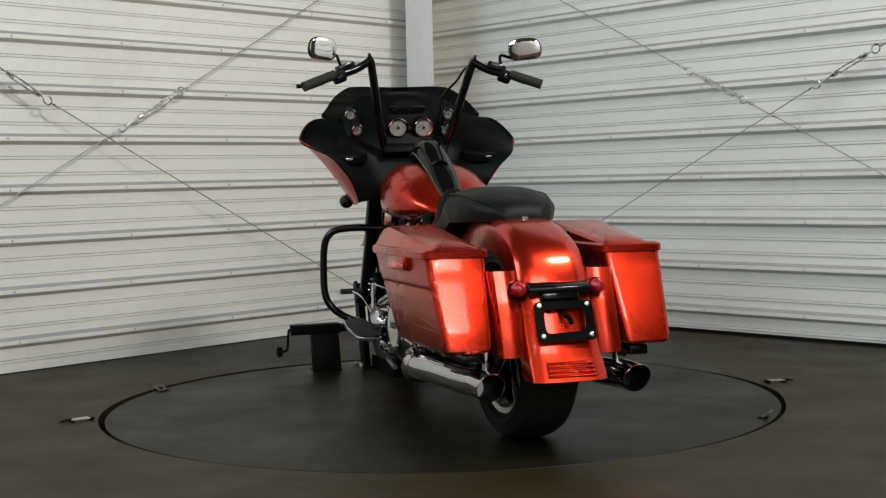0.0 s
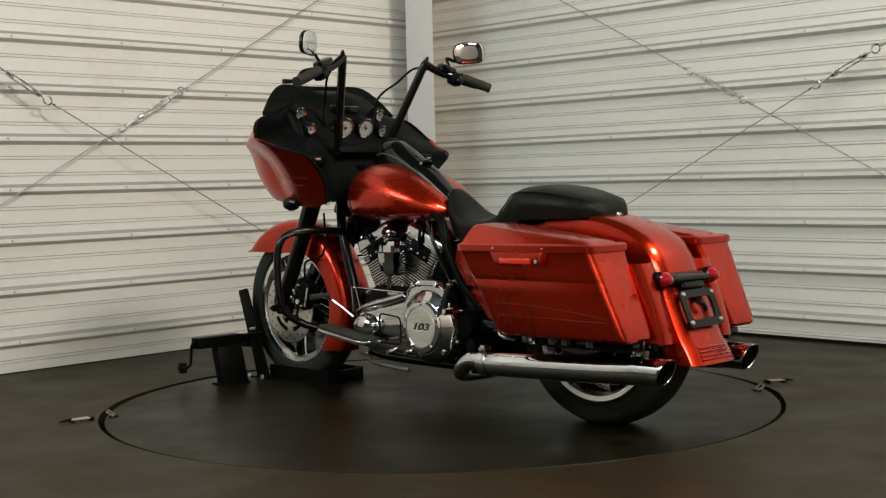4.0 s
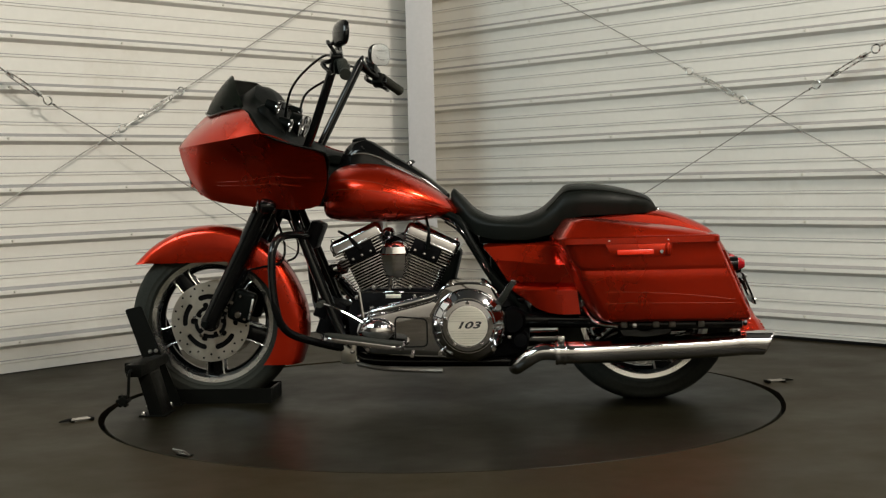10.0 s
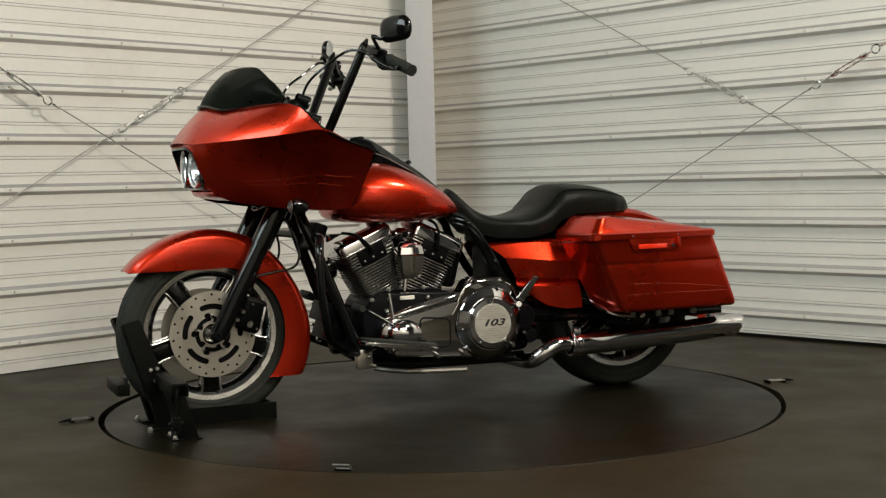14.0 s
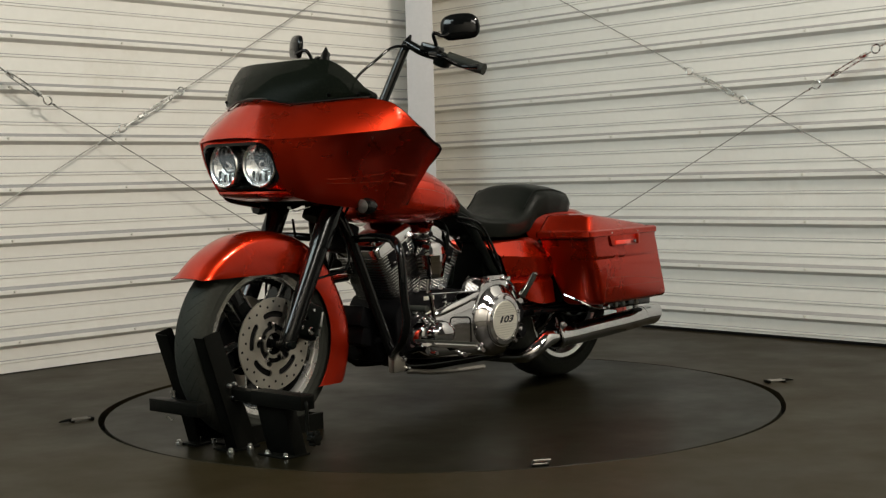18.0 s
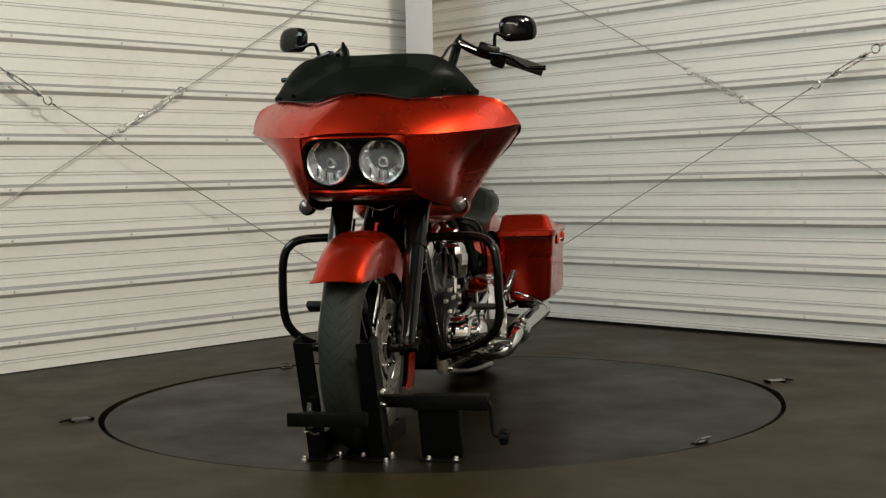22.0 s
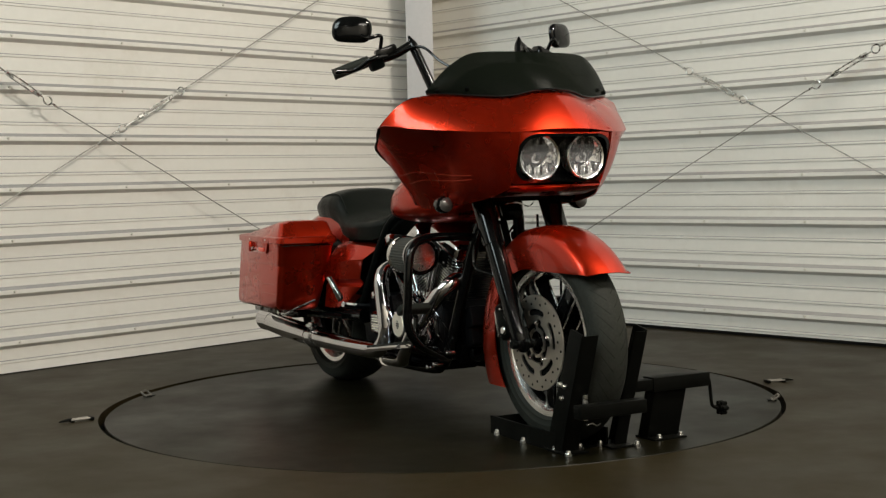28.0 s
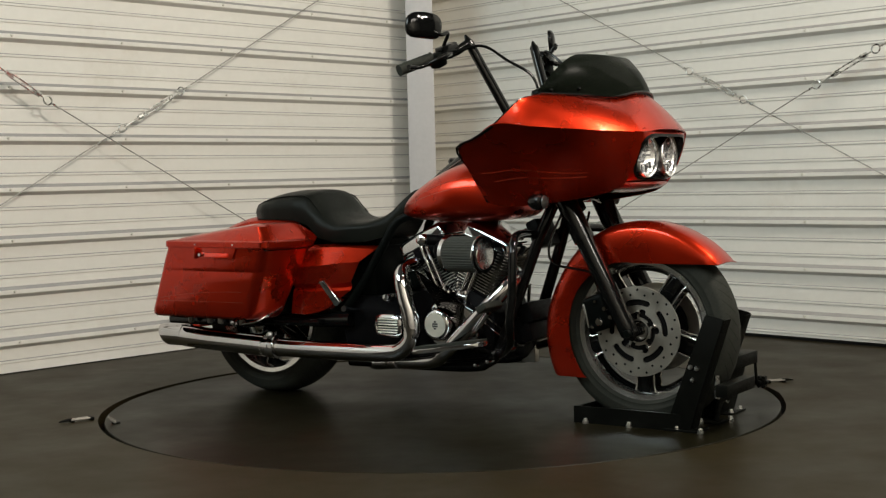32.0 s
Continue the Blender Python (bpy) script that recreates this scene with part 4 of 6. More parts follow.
rear_fender = part("rear_fender", thicken(grid(rows), 0.003), PAINT, bike, "orange rear mudguard")
for s in (1, -1):
    f = catmull([(-1.035, 0.55), (-1.075, 0.45), (-1.105, 0.36), (-1.118, 0.302)], 12)
    rows = [[(x + 0.05, 0.10 * s, z), (x + 0.012, 0.112 * s, z), (x, 0.13 * s, z), (x - 0.003, 0.16 * s, z), (x + 0.004, 0.185 * s, z), (x + 0.03, 0.198 * s, z), (x + 0.07, 0.2 * s, z)] for x, z in f]
    part("fender_filler", thicken(grid(rows), 0.003), PAINT, bike, "orange filler panel beside the mudguard")
    tl = part("tail_lamp", moved(lathe([(0.0001, 0.03), (0.014, 0.026), (0.0225, 0.012), (0.025, -0.004), (0.022, -0.03), (0.0001, -0.035)], axis="x", n=24), Matrix.Translation((-1.078, 0.124 * s, 0.498)) @ pose(0, 0, 0, 0, 0, 180)), RED_LENS, bike, "round red tail lamp")
    part("tail_lamp_shell", moved(lathe([(0.026, 0.002), (0.027, -0.006), (0.024, -0.034), (0.012, -0.045), (0.0001, -0.046)], axis="x", n=24), Matrix.Translation((-1.078, 0.124 * s, 0.498)) @ pose(0, 0, 0, 0, 0, 180)), BLACK, tl)
part("tail_lamp_bar", box((0.05, 0.2, 0.028), (-1.078, 0.0, 0.497), pose(0, 0, 0, 0, -20, 0), 0.012, seg=3), BLACK, bike, "black lamp bar")
PB = Matrix.Translation((-1.126, -0.002, 0.404)) @ pose(0, 0, 0, 0, 22, 0)
o_ = rounded([(-0.09, -0.062), (0.09, -0.062), (0.09, 0.06), (-0.09, 0.06)], 0.014, 4)
i_ = rounded([(-0.062, -0.034), (0.064, -0.038), (0.064, 0.036), (-0.064, 0.036)], 0.016, 4)
bm = grid([[PB @ Vector((d, q[0], q[1])) for q in l] for l, d in ((o_, 0.004), (o_, -0.003), (i_, -0.003), (i_, 0.004))], close_u=True, close_v=True)
bracket = part("plate_bracket", bm, BLACK, bike, "black empty plate bracket")
for y, z in ((-0.075, -0.046), (0.075, -0.046), (0.075, 0.047), (-0.075, 0.047)):
    part("bracket_screw", moved(lathe([(0.0001, 0.006), (0.006, 0.005), (0.008, 0.0)], axis="x", n=10), PB @ pose(-0.004, y, z, 0, 0, 180)), ZINC, bracket)
part("bracket_arm", moved(tube([(0.03, 0, 0.05), (0.004, 0, 0.02), (-0.004, -0.012, 0.008), (-0.002, -0.02, -0.012)], 0.008, 8, 4), PB), BLACK, bracket)
part("bracket_stay", moved(box((0.05, 0.12, 0.034), (0.02, 0, 0.08), bevel=0.01, seg=3), PB), BLACK, bracket)
bm = bmesh.new()
for k in range(4):
    x, z = rf_at(0.25 + 0.0115 * k)
    box((0.010, 0.15 - 0.003 * k, 0.0055), (x - 0.003, 0, z), pose(0, 0, 0, 0, -30, 0), 0.0015, bm=bm)
part("lamp_slats", bm, PAINT, rear_fender, "ribbed slats over a red strip lamp")
part("strip_lamp", thicken(grid([[(rf_at(z)[0] - 0.0015 + 0.0006, b, z) for b in (-0.074, -0.03, 0.03, 0.074)] for z in (0.244, 0.256, 0.27, 0.292)]), 0.002), RED_LENS, rear_fender, "red strip lamp behind slats")
tail = []
for (x, z), row in zip(rf, rows_rf):
    if z < 0.312:
        tail.append([(q[0] - 0.0035, q[1] * 1.018, q[2]) for q in row[1:-1]])
part("fender_tip", thicken(grid(tail), 0.003), PAINT, rear_fender, "orange trim panel at the mudguard's tip")

# saddlebags
def bag_ring(zs, fi, fo, ro, ri, r=0.03, s=1, lift=None):
    pts = rounded([fi, fo, ro, ri], [0.02, r, r * 0.7, 0.02], 5)
    return [(p[0], s * p[1], zs if lift is None else lift(p)) for p in pts]


for s in (1, -1):
    bag = new("saddlebag")
    bag.parent = bike
    tagged(bag, "orange hard saddlebag with hinged lid")

    def lerp(k, d=0.0, flat=True):
        """The body's outline at k = 0 (top) to 1 (bottom), drawn in by d."""
        A = [(-0.415, 0.19), (-0.456, 0.408), (-0.985, 0.378), (-0.985, 0.19)]
        Z = [(-0.555, 0.21), (-0.588, 0.368), (-1.105, 0.358), (-1.105, 0.212)]
        q = [tuple(np.array(a) * (1 - k) + np.array(z) * k) for a, z in zip(A, Z)]
        e = d if flat else 0.0
        return [(q[0][0] - e, q[0][1] + e), (q[1][0] - e, q[1][1] - d), (q[2][0] + e, q[2][1] - (d if flat else d * 0.3)), (q[3][0] + e, q[3][1] + e)]
    rows = []
    for z, d in ((0.596, 0.0), (0.586, 0.0), (0.58, 0.001), (0.545, 0.0), (0.515, 0.0), (0.506, 0.0005), (0.502, 0.003), (0.498, 0.003), (0.492, 0.0005), (0.46, 0.0), (0.40, 0.0), (0.345, 0.0), (0.328, 0.003), (0.319, 0.012), (0.317, 0.03)):
        k = (0.596 - z) / (0.596 - 0.319)
        rows.append(bag_ring(z, *lerp(k, d, z < 0.34 or z > 0.57), r=0.034, s=s))
    part("bag_body", grid(rows, close_v=True, cap=True), PAINT, bag, "orange bag body", sharp=28)
    part("bag_seam", grid([bag_ring(z, *lerp(0, 0.006), r=0.03, s=s) for z in (0.58, 0.594)], close_v=True), BLACK, bag)

    def top(p):
        return 0.676 - 0.056 * max(0, (-0.5 - p[0]) / 0.46) ** 1.35
    L0 = lerp(0, -0.007)
    rows = [bag_ring(0.59, *lerp(0, -0.004), r=0.036, s=s), bag_ring(0.592, *L0, r=0.037, s=s), bag_ring(0.611, *L0, r=0.037, s=s), bag_ring(0.615, *lerp(0, -0.003), r=0.036, s=s), bag_ring(0.617, *lerp(0, 0.002), r=0.034, s=s)]
    T1 = [(-0.455, 0.20), (-0.492, 0.384), (-0.968, 0.352), (-0.968, 0.20)]
    T2 = [(-0.468, 0.21), (-0.506, 0.372), (-0.955, 0.34), (-0.955, 0.21)]
    T3 = [(-0.55, 0.25), (-0.57, 0.32), (-0.87, 0.295), (-0.87, 0.25)]
    rows.append(bag_ring(0, *T1, r=0.03, s=s, lift=lambda p: top(p) - 0.008))
    rows.append(bag_ring(0, *T2, r=0.028, s=s, lift=top))
    rows.append(bag_ring(0, *T3, r=0.02, s=s, lift=lambda p: top(p) + 0.006))
    part("bag_lid", grid(rows, close_v=True, cap=True), PAINT, bag, "orange bag lid", sharp=24)

    def on_side(x, z):
        k = (0.596 - z) / (0.596 - 0.319)
        q = lerp(k)
        t = (x - q[1][0]) / (q[2][0] - q[1][0])
        return s * (q[1][1] + t * (q[2][1] - q[1][1]))
    yaw = math.degrees(math.atan2((0.408 - 0.376), (0.985 - 0.456))) * s
    x0, z0 = -0.713, 0.567
    latch = part("latch_plate", moved(extrude_outline(rounded([(-0.115, -0.02), (0.092, -0.02), (0.115, 0.026), (-0.115, 0.026)], 0.006, 3), 0.0, 0.006 * s, bevel=0.0015), Matrix.Translation((x0, on_side(x0, z0), z0)) @ pose(0, 0, 0, 0, 0, yaw)), PAINT, bag, "orange latch plate")
    part("latch_reflector", moved(box((0.125, 0.006, 0.017), (0.01, 0.007 * s, -0.005), bevel=0.002), Matrix.Translation((x0, on_side(x0, z0), z0)) @ pose(0, 0, 0, 0, 0, yaw)), REFLECTOR, latch, "red reflector strip")
    part("lock", moved(lathe([(0.0001, 0.012 * s), (0.006, 0.012 * s), (0.0075, 0.008 * s), (0.0075, 0)], (-0.078, 0.002 * s, -0.004), n=16), Matrix.Translation((x0, on_side(x0, z0), z0)) @ pose(0, 0, 0, 0, 0, yaw)), CHROME, latch)
    part("pull_tab", moved(box((0.016, 0.022, 0.042), (-0.1, 0.008 * s, 0.004), bevel=0.005), Matrix.Translation((x0, on_side(x0, z0), z0)) @ pose(0, 0, 0, 0, 0, yaw)), PAINT, latch)
    # fine stripes along the bag
    for zz, dip in ((0.425, 0.03), (0.385, 0.004)):
        pts = []
        for k in np.linspace(0, 1, 16):
            x = -0.60 - 0.44 * k
            z = zz - dip * k * k * 1.1
            pts.append((x, on_side(x, z) + 0.0004 * s, z))
        part("pinstripe", tube(pts, 0.0007, 4, 0), PIPING, bag)
    part("bag_guard", tube([(-0.53, 0.235 * s, 0.36), (-0.545, 0.30 * s, 0.335), (-0.575, 0.335 * s, 0.312), (-0.64, 0.335 * s, 0.302)], 0.0055, 8, 5), CHROME, bag, "chrome bag rail")
    part("bag_bracket", box((0.45, 0.06, 0.03), (-0.85, 0.26 * s, 0.298), bevel=0.006), BLACK, bag)

    for x in (-0.665, -0.775, -0.83, -0.93):
        part("bag_fixing", box((0.022, 0.012, 0.02), (x, 0.312 * s, 0.304), bevel=0.003), DARK_STEEL, bag)
    part("bag_stud", lathe([(0.0001, 0.012 * s), (0.008, 0.011 * s), (0.011, 0.004 * s), (0.011, -0.008 * s)], (-0.70, 0.318 * s, 0.302), n=14), CHROME, bag)
    for x in (-0.615, -0.815):
        part("lid_screw", lathe([(0.0001, 0.003 * s), (0.003, 0.0025 * s), (0.004, -0.002 * s)], (x, on_side(x, 0.596) + 0.0072 * s, 0.602), n=10), ZINC, bag)

    # side cover
    rows = []
    top_e = catmull([(-0.17, 0.585), (-0.26, 0.592), (-0.36, 0.594), (-0.45, 0.588)], 14)
    mid_e = catmull([(-0.21, 0.53), (-0.29, 0.525), (-0.38, 0.515), (-0.475, 0.51)], 14)
    mid2_e = catmull([(-0.255, 0.455), (-0.33, 0.45), (-0.42, 0.448), (-0.50, 0.445)], 14)
    mid3_e = catmull([(-0.265, 0.435), (-0.34, 0.432), (-0.42, 0.43), (-0.505, 0.43)], 14)
    low_e = catmull([(-0.315, 0.39), (-0.37, 0.35), (-0.44, 0.333), (-0.515, 0.333)], 14)
    for e, y in ((top_e, 0.13), (top_e - np.array((0.0, 0.012)), 0.165), (mid_e, 0.212), (mid2_e, 0.205), (mid3_e, 0.187), (mid3_e - np.array((0, 0.012)), 0.196), (low_e, 0.2), (low_e - np.array((0, 0.006)), 0.17)):
        rows.append([(q[0], s * (y - 0.02 * (1 - k / 13) ** 2 * 2), q[1]) for k, q in enumerate(e)])
    part("side_cover", thicken(grid(rows), 0.004), PAINT, bike, "orange side cover", sharp=30)

# ---- engine ----
CRANK = Vector((0.165, 0, 0.30))


def cyl_frame(lean):
    """Local x across the fins, y to the left, z up the cylinder."""
    return Matrix.Translation(CRANK) @ pose(0, 0, 0, 0, lean, 0)


fin_out = rounded([(-0.092, -0.1), (0.092, -0.1), (0.092, 0.1), (-0.092, 0.1)], 0.026, 4)


def fin(name, outline, t):
    """A black plate with a bright machined rim."""
    me = to_mesh(name, extrude_outline(outline, -t, t, "xy"), ENGINE_BLACK)
    me.materials.append(MACHINED)
    for f in me.polygons:
        f.material_index = 0 if abs(f.normal.z) > 0.5 else 1
    return me


fin_mesh = fin("cooling_fin", fin_out, 0.0017)
head_out = rounded([(-0.098, -0.102), (0.098, -0.102), (0.098, 0.102), (-0.098, 0.102)], 0.02, 4)
head_fin = fin("head_fin", head_out, 0.0017)
engine = new("engine")
engine.parent = bike
tagged(engine, "air-cooled v-twin engine with black cylinders and chrome covers")
for lean in (24.5, -24.5):
    M = cyl_frame(lean)
    core = rounded([(-0.074, -0.07), (0.074, -0.07), (0.074, 0.07), (-0.074, 0.07)], 0.03, 4)
    part("cylinder", moved(extrude_outline(core, 0.08, 0.27, "xy"), M), ENGINE_BLACK, engine, "black cylinder barrel")
    for k in range(15):
        share("cooling_fin", fin_mesh, engine, M @ Matrix.Translation((0, 0, 0.108 + 0.0105 * k)) @ Matrix.Diagonal((0.86 + 0.014 * min(k, 10), 1, 1, 1)))
    hc = rounded([(-0.07, -0.085), (0.07, -0.085), (0.07, 0.085), (-0.07, 0.085)], 0.02, 4)
    part("cylinder_head", moved(extrude_outline(hc, 0.262, 0.334, "xy", 0.004), M), ENGINE_BLACK, engine, "black cylinder head")
    for k in range(5):
        share("head_fin", head_fin, engine, M @ Matrix.Translation((0, 0, 0.268 + 0.0112 * k)))
    for s in (1, -1):
        part("head_panel", moved(box((0.11, 0.012, 0.062), (0, 0.098 * s, 0.294), bevel=0.004), M), ENGINE_BLACK, engine)
        for k in (-1, 0, 1):
            part("head_bolt", moved(lathe([(0.0001, 0.011 * s), (0.005, 0.01 * s), (0.0065, 0.004 * s), (0.0065, 0)], (0.036 * k, 0.1 * s, 0.278), n=10), M), CHROME, engine)
    rb = [rounded([(-0.107 + d, -0.104 + d), (0.101 - d, -0.104 + d), (0.101 - d, 0.104 - d), (-0.107 + d, 0.104 - d)], 0.016, 4) for d in (0.0, 0.0, 0.004, 0.014)]
    rows = [[M @ Vector((q[0], q[1], z)) for q in l] for l, z in zip(rb, (0.322, 0.352, 0.361, 0.37))]
    part("rocker_cover", grid(rows, close_v=True, cap=True), CHROME, engine, "chrome rocker cover")
    part("plug_lead", moved(tube([(0.05, 0.04, 0.396), (0.035, 0.095, 0.386), (0.016, 0.113, 0.362), (0.008, 0.114, 0.335), (-0.004, 0.112, 0.305)], 0.0055, 8, 5), M), SATIN, engine, "black spark plug lead")
    part("plug_boot", moved(tube([(0.01, 0.114, 0.345), (-0.005, 0.11, 0.30)], [0.0075, 0.0095], 10, 0), M), SATIN, engine)
    part("rocker_base", moved(extrude_outline(rounded([(-0.108, -0.107), (0.102, -0.107), (0.102, 0.107), (-0.108, 0.107)], 0.016, 4), 0.318, 0.326, "xy", 0.002), M), CHROME, engine, "chrome rocker base")
    for k in (-0.085, 0.08):
        part("rocker_bolt", moved(lathe([(0.0001, 0.38), (0.006, 0.379), (0.0075, 0.374), (0.0075, 0.36)], (k, 0.082, 0), "z", 10), M), CHROME, engine)
    for s in (-1, 1):
        for k in (-1, 1):
            part("pushrod_tube", tube([(CRANK.x + 0.035 * math.copysign(1, lean) + 0.014 * k, -0.115, 0.40), (CRANK.x + math.sin(radians(lean)) * 0.30 + 0.012 * k, -0.112, 0.585)], 0.0075, 10, 0), CHROME, engine, "chrome pushrod tube") if s < 0 else None
for k in (-1, 1):
    lc = rounded([(-0.03, -0.022), (0.03, -0.022), (0.024, 0.026), (-0.024, 0.026)], 0.008, 3)
    part("lifter_cover", moved(extrude_outline(lc, -0.098, -0.136, "xz", 0.004), Matrix.Translation((CRANK.x + 0.04 * k, 0, 0.392)) @ pose(0, 0, 0, 0, 16 * k, 0)), CHROME, engine, "chrome lifter cover")
    for q in (-1, 1):
        part("tube_collar", lathe([(0.0001, 0.012), (0.0105, 0.012), (0.012, 0.006), (0.012, -0.006), (0.0105, -0.012)], (CRANK.x + 0.037 * k + 0.014 * q, -0.115, 0.418), "z", 14), CHROME, engine)
# crankcase and gearbox
cc_out = rounded([(0.33, 0.20), (0.335, 0.36), (0.28, 0.43), (0.05, 0.43), (-0.05, 0.40), (-0.30, 0.40), (-0.34, 0.33), (-0.32, 0.18), (0.0, 0.165)], 0.03, 4)
part("crankcase", extrude_outline(cc_out, -0.115, 0.13, "xz", 0.012), ENGINE_BLACK, engine, "black crankcase and gearbox")
part("engine_mount", box((0.09, 0.16, 0.07), (0.335, 0, 0.235), pose(0, 0, 0, 0, 20, 0), 0.01), ENGINE_BLACK, engine)
part("oil_filter", moved(lathe([(0.0001, 0.07), (0.03, 0.068), (0.036, 0.055), (0.036, -0.02)], axis="x", n=22), Matrix.Translation((0.345, -0.02, 0.24)) @ pose(0, 0, 0, 0, 10, 0)), BLACK, engine)
part("intake", tube([(0.165, -0.10, 0.585), (0.165, 0.05, 0.585)], 0.035, 16, 0), ENGINE_BLACK, engine)

part("ignition_coil", box((0.065, 0.15, 0.15), (-0.035, 0.0, 0.5), pose(0, 0, 0, 0, -14, 0), 0.02, seg=3), SATIN, engine, "black coil housing behind the cylinders")
for x, z in ((0.10, 0.435), (0.235, 0.435), (0.245, 0.36), (0.085, 0.402), (0.30, 0.40)):
    part("case_bolt", lathe([(0.0001, 0.012), (0.006, 0.011), (0.008, 0.005), (0.008, -0.004)], (x, 0.132, z), n=10), ZINC, engine)
# horn with its chrome cover between the cylinders
rows = []
for z, w, out in ((0.062, 0.018, 0.03), (0.056, 0.034, 0.05), (0.042, 0.046, 0.062), (0.018, 0.052, 0.066), (0.014, 0.050, 0.072), (-0.03, 0.044, 0.07), (-0.066, 0.036, 0.062), (-0.07, 0.034, 0.05)):
    rows.append([(0.155 + u * w, 0.115 + max(0.0, o) * out, 0.542 + z) for u, o in ((1, 0.0), (1, 0.55), (0.86, 0.82), (0.12, 1.0), (-0.12, 1.0), (-0.86, 0.82), (-1, 0.55), (-1, 0.0))])
horn = part("horn_cover", grid(rows, close_v=True, cap=True), CHROME, engine, "chrome horn cover", sharp=20)
part("horn_stem", tube([(0.17, 0.14, 0.48), (0.178, 0.14, 0.42)], 0.008, 8, 0), CHROME, horn)
hn = part("lifter_knob", lathe([(0.0001, 0.03), (0.012, 0.029), (0.02, 0.02), (0.023, 0.006), (0.023, -0.03)], (0.178, 0.13, 0.632), n=24), CHROME, engine, "round chrome cap")
part("knob_face", lathe([(0.0001, 0.033), (0.010, 0.032), (0.0115, 0.029)], (0.178, 0.13, 0.632), n=20), ENGINE_BLACK, hn)

# primary cover
def hull(c1, r1, c2, r2, n=20):
    """The outline round two circles, left to right in x."""
    pts = []
    for c_, r_, a0, a1 in ((c1, r1, 80, 280), (c2, r2, -80, 80)):
        for a in np.linspace(a0, a1, n):
            pts.append((c_[0] + r_ * math.cos(radians(a)), c_[1] + r_ * math.sin(radians(a))))
    return pts


rows = []
for d, y in ((0.0, 0.12), (0.0, 0.195), (0.004, 0.206), (0.014, 0.214), (0.03, 0.217)):
    rows.append([(x, y, z) for x, z in hull((-0.095, 0.30), 0.128 - d, (0.215, 0.275), 0.08 - d)])
primary = part("primary_cover", grid(rows, close_v=True, cap=True), CHROME, engine, "polished chrome primary cover", sharp=30)
part("primary_ridge", tube([(0.285, 0.205, 0.335), (0.2, 0.224, 0.36), (0.05, 0.226, 0.395), (0.0, 0.222, 0.41)], [0.008, 0.014, 0.014, 0.01], 10, 6), CHROME, primary)
part("primary_bulge", moved(lathe([(0.0001, 0.262), (0.03, 0.258), (0.048, 0.245), (0.054, 0.225), (0.056, 0.20)], n=28), Matrix.Translation((0.212, 0, 0.285)) @ Matrix.Diagonal((1.15, 1, 0.85, 1))), CHROME, primary)
part("primary_pocket", tube([(q[0], 0.2172, q[1]) for q in rounded([(0.035, 0.225), (0.15, 0.225), (0.15, 0.335), (0.035, 0.325)], 0.02, 5)] + [(0.035, 0.2172, 0.245)], 0.003, 6, 0), GAP, primary)
part("case_plate", box((0.056, 0.004, 0.014), (0.165, 0.133, 0.402), bevel=0.0015), BRUSHED, engine, "small bright plate on the crankcase")
drum = part("clutch_drum", lathe([(0.0001, 0.249), (0.099, 0.249), (0.102, 0.246), (0.121, 0.233), (0.133, 0.219), (0.1375, 0.2), (0.1375, 0.15)], (-0.115, 0, 0.302), n=56), CHROME, primary, "chrome clutch drum")
crown = part("drum_crown", extrude_outline(rounded([(0.03, 0.33), (-0.015, 0.405), (-0.048, 0.466), (-0.178, 0.466), (-0.214, 0.405), (-0.25, 0.33)], [0.01, 0.03, 0.016, 0.016, 0.03, 0.01], 5), 0.13, 0.221, "xz", 0.012, seg=3), CHROME, primary, "chrome crown of the primary case")
part("crown_lip", tube([(0.005, 0.2215, 0.385), (-0.03, 0.2215, 0.437), (-0.115, 0.2215, 0.452), (-0.198, 0.2215, 0.437), (-0.235, 0.2215, 0.38)], 0.0045, 8, 6), CHROME, primary)
for x, z in ((-0.055, 0.452), (-0.17, 0.452), (-0.012, 0.20), (-0.205, 0.215), (0.25, 0.22), (0.09, 0.195)):
    part("cover_bolt", lathe([(0.0001, 0.24), (0.007, 0.24), (0.009, 0.234), (0.009, 0.2)], (x, 0, z), n=12), CHROME, primary)
derby = part("derby_cover", lathe([(0.0001, 0.258), (0.072, 0.258), (0.0745, 0.2575), (0.0755, 0.2605), (0.09, 0.259), (0.096, 0.253), (0.097, 0.244)], (-0.115, 0, 0.302), n=56), CHROME, primary, "round chrome derby cover")
part("derby_disc", lathe([(0.0001, 0.2605), (0.07, 0.2605), (0.0715, 0.2585)], (-0.115, 0, 0.302), n=48), BRUSHED, derby, "brushed aluminium disc")
bm = bmesh.new()
for k in range(15):
    z = -0.062 + 0.0088 * k
    w = math.sqrt(max(0, 0.068 ** 2 - z * z))
    if abs(z) > 0.013:
        box((2 * w, 0.0008, 0.0012), (-0.115, 0.2609, 0.302 + z), bevel=0, bm=bm)
tagged(part("disc_lines", bm, STEEL, derby), "fine engraved lines", kind="stuff")
for k in range(5):
    a = radians(90 + 72 * k)
    part("derby_screw", lathe([(0.0001, 0.265), (0.005, 0.265), (0.007, 0.262), (0.007, 0.255)], (-0.115 + 0.083 * math.cos(a), 0, 0.302 + 0.083 * math.sin(a)), n=10), CHROME, derby)
letters("number", "103", 0.036, INK, derby, Matrix.Translation((-0.115, 0.2615, 0.304)) @ pose(0, 0, 0, 90, 0, 180) @ Matrix.Diagonal((1.6, 0.92, 1, 1)), 0.001, "black numerals 103", 0.3)
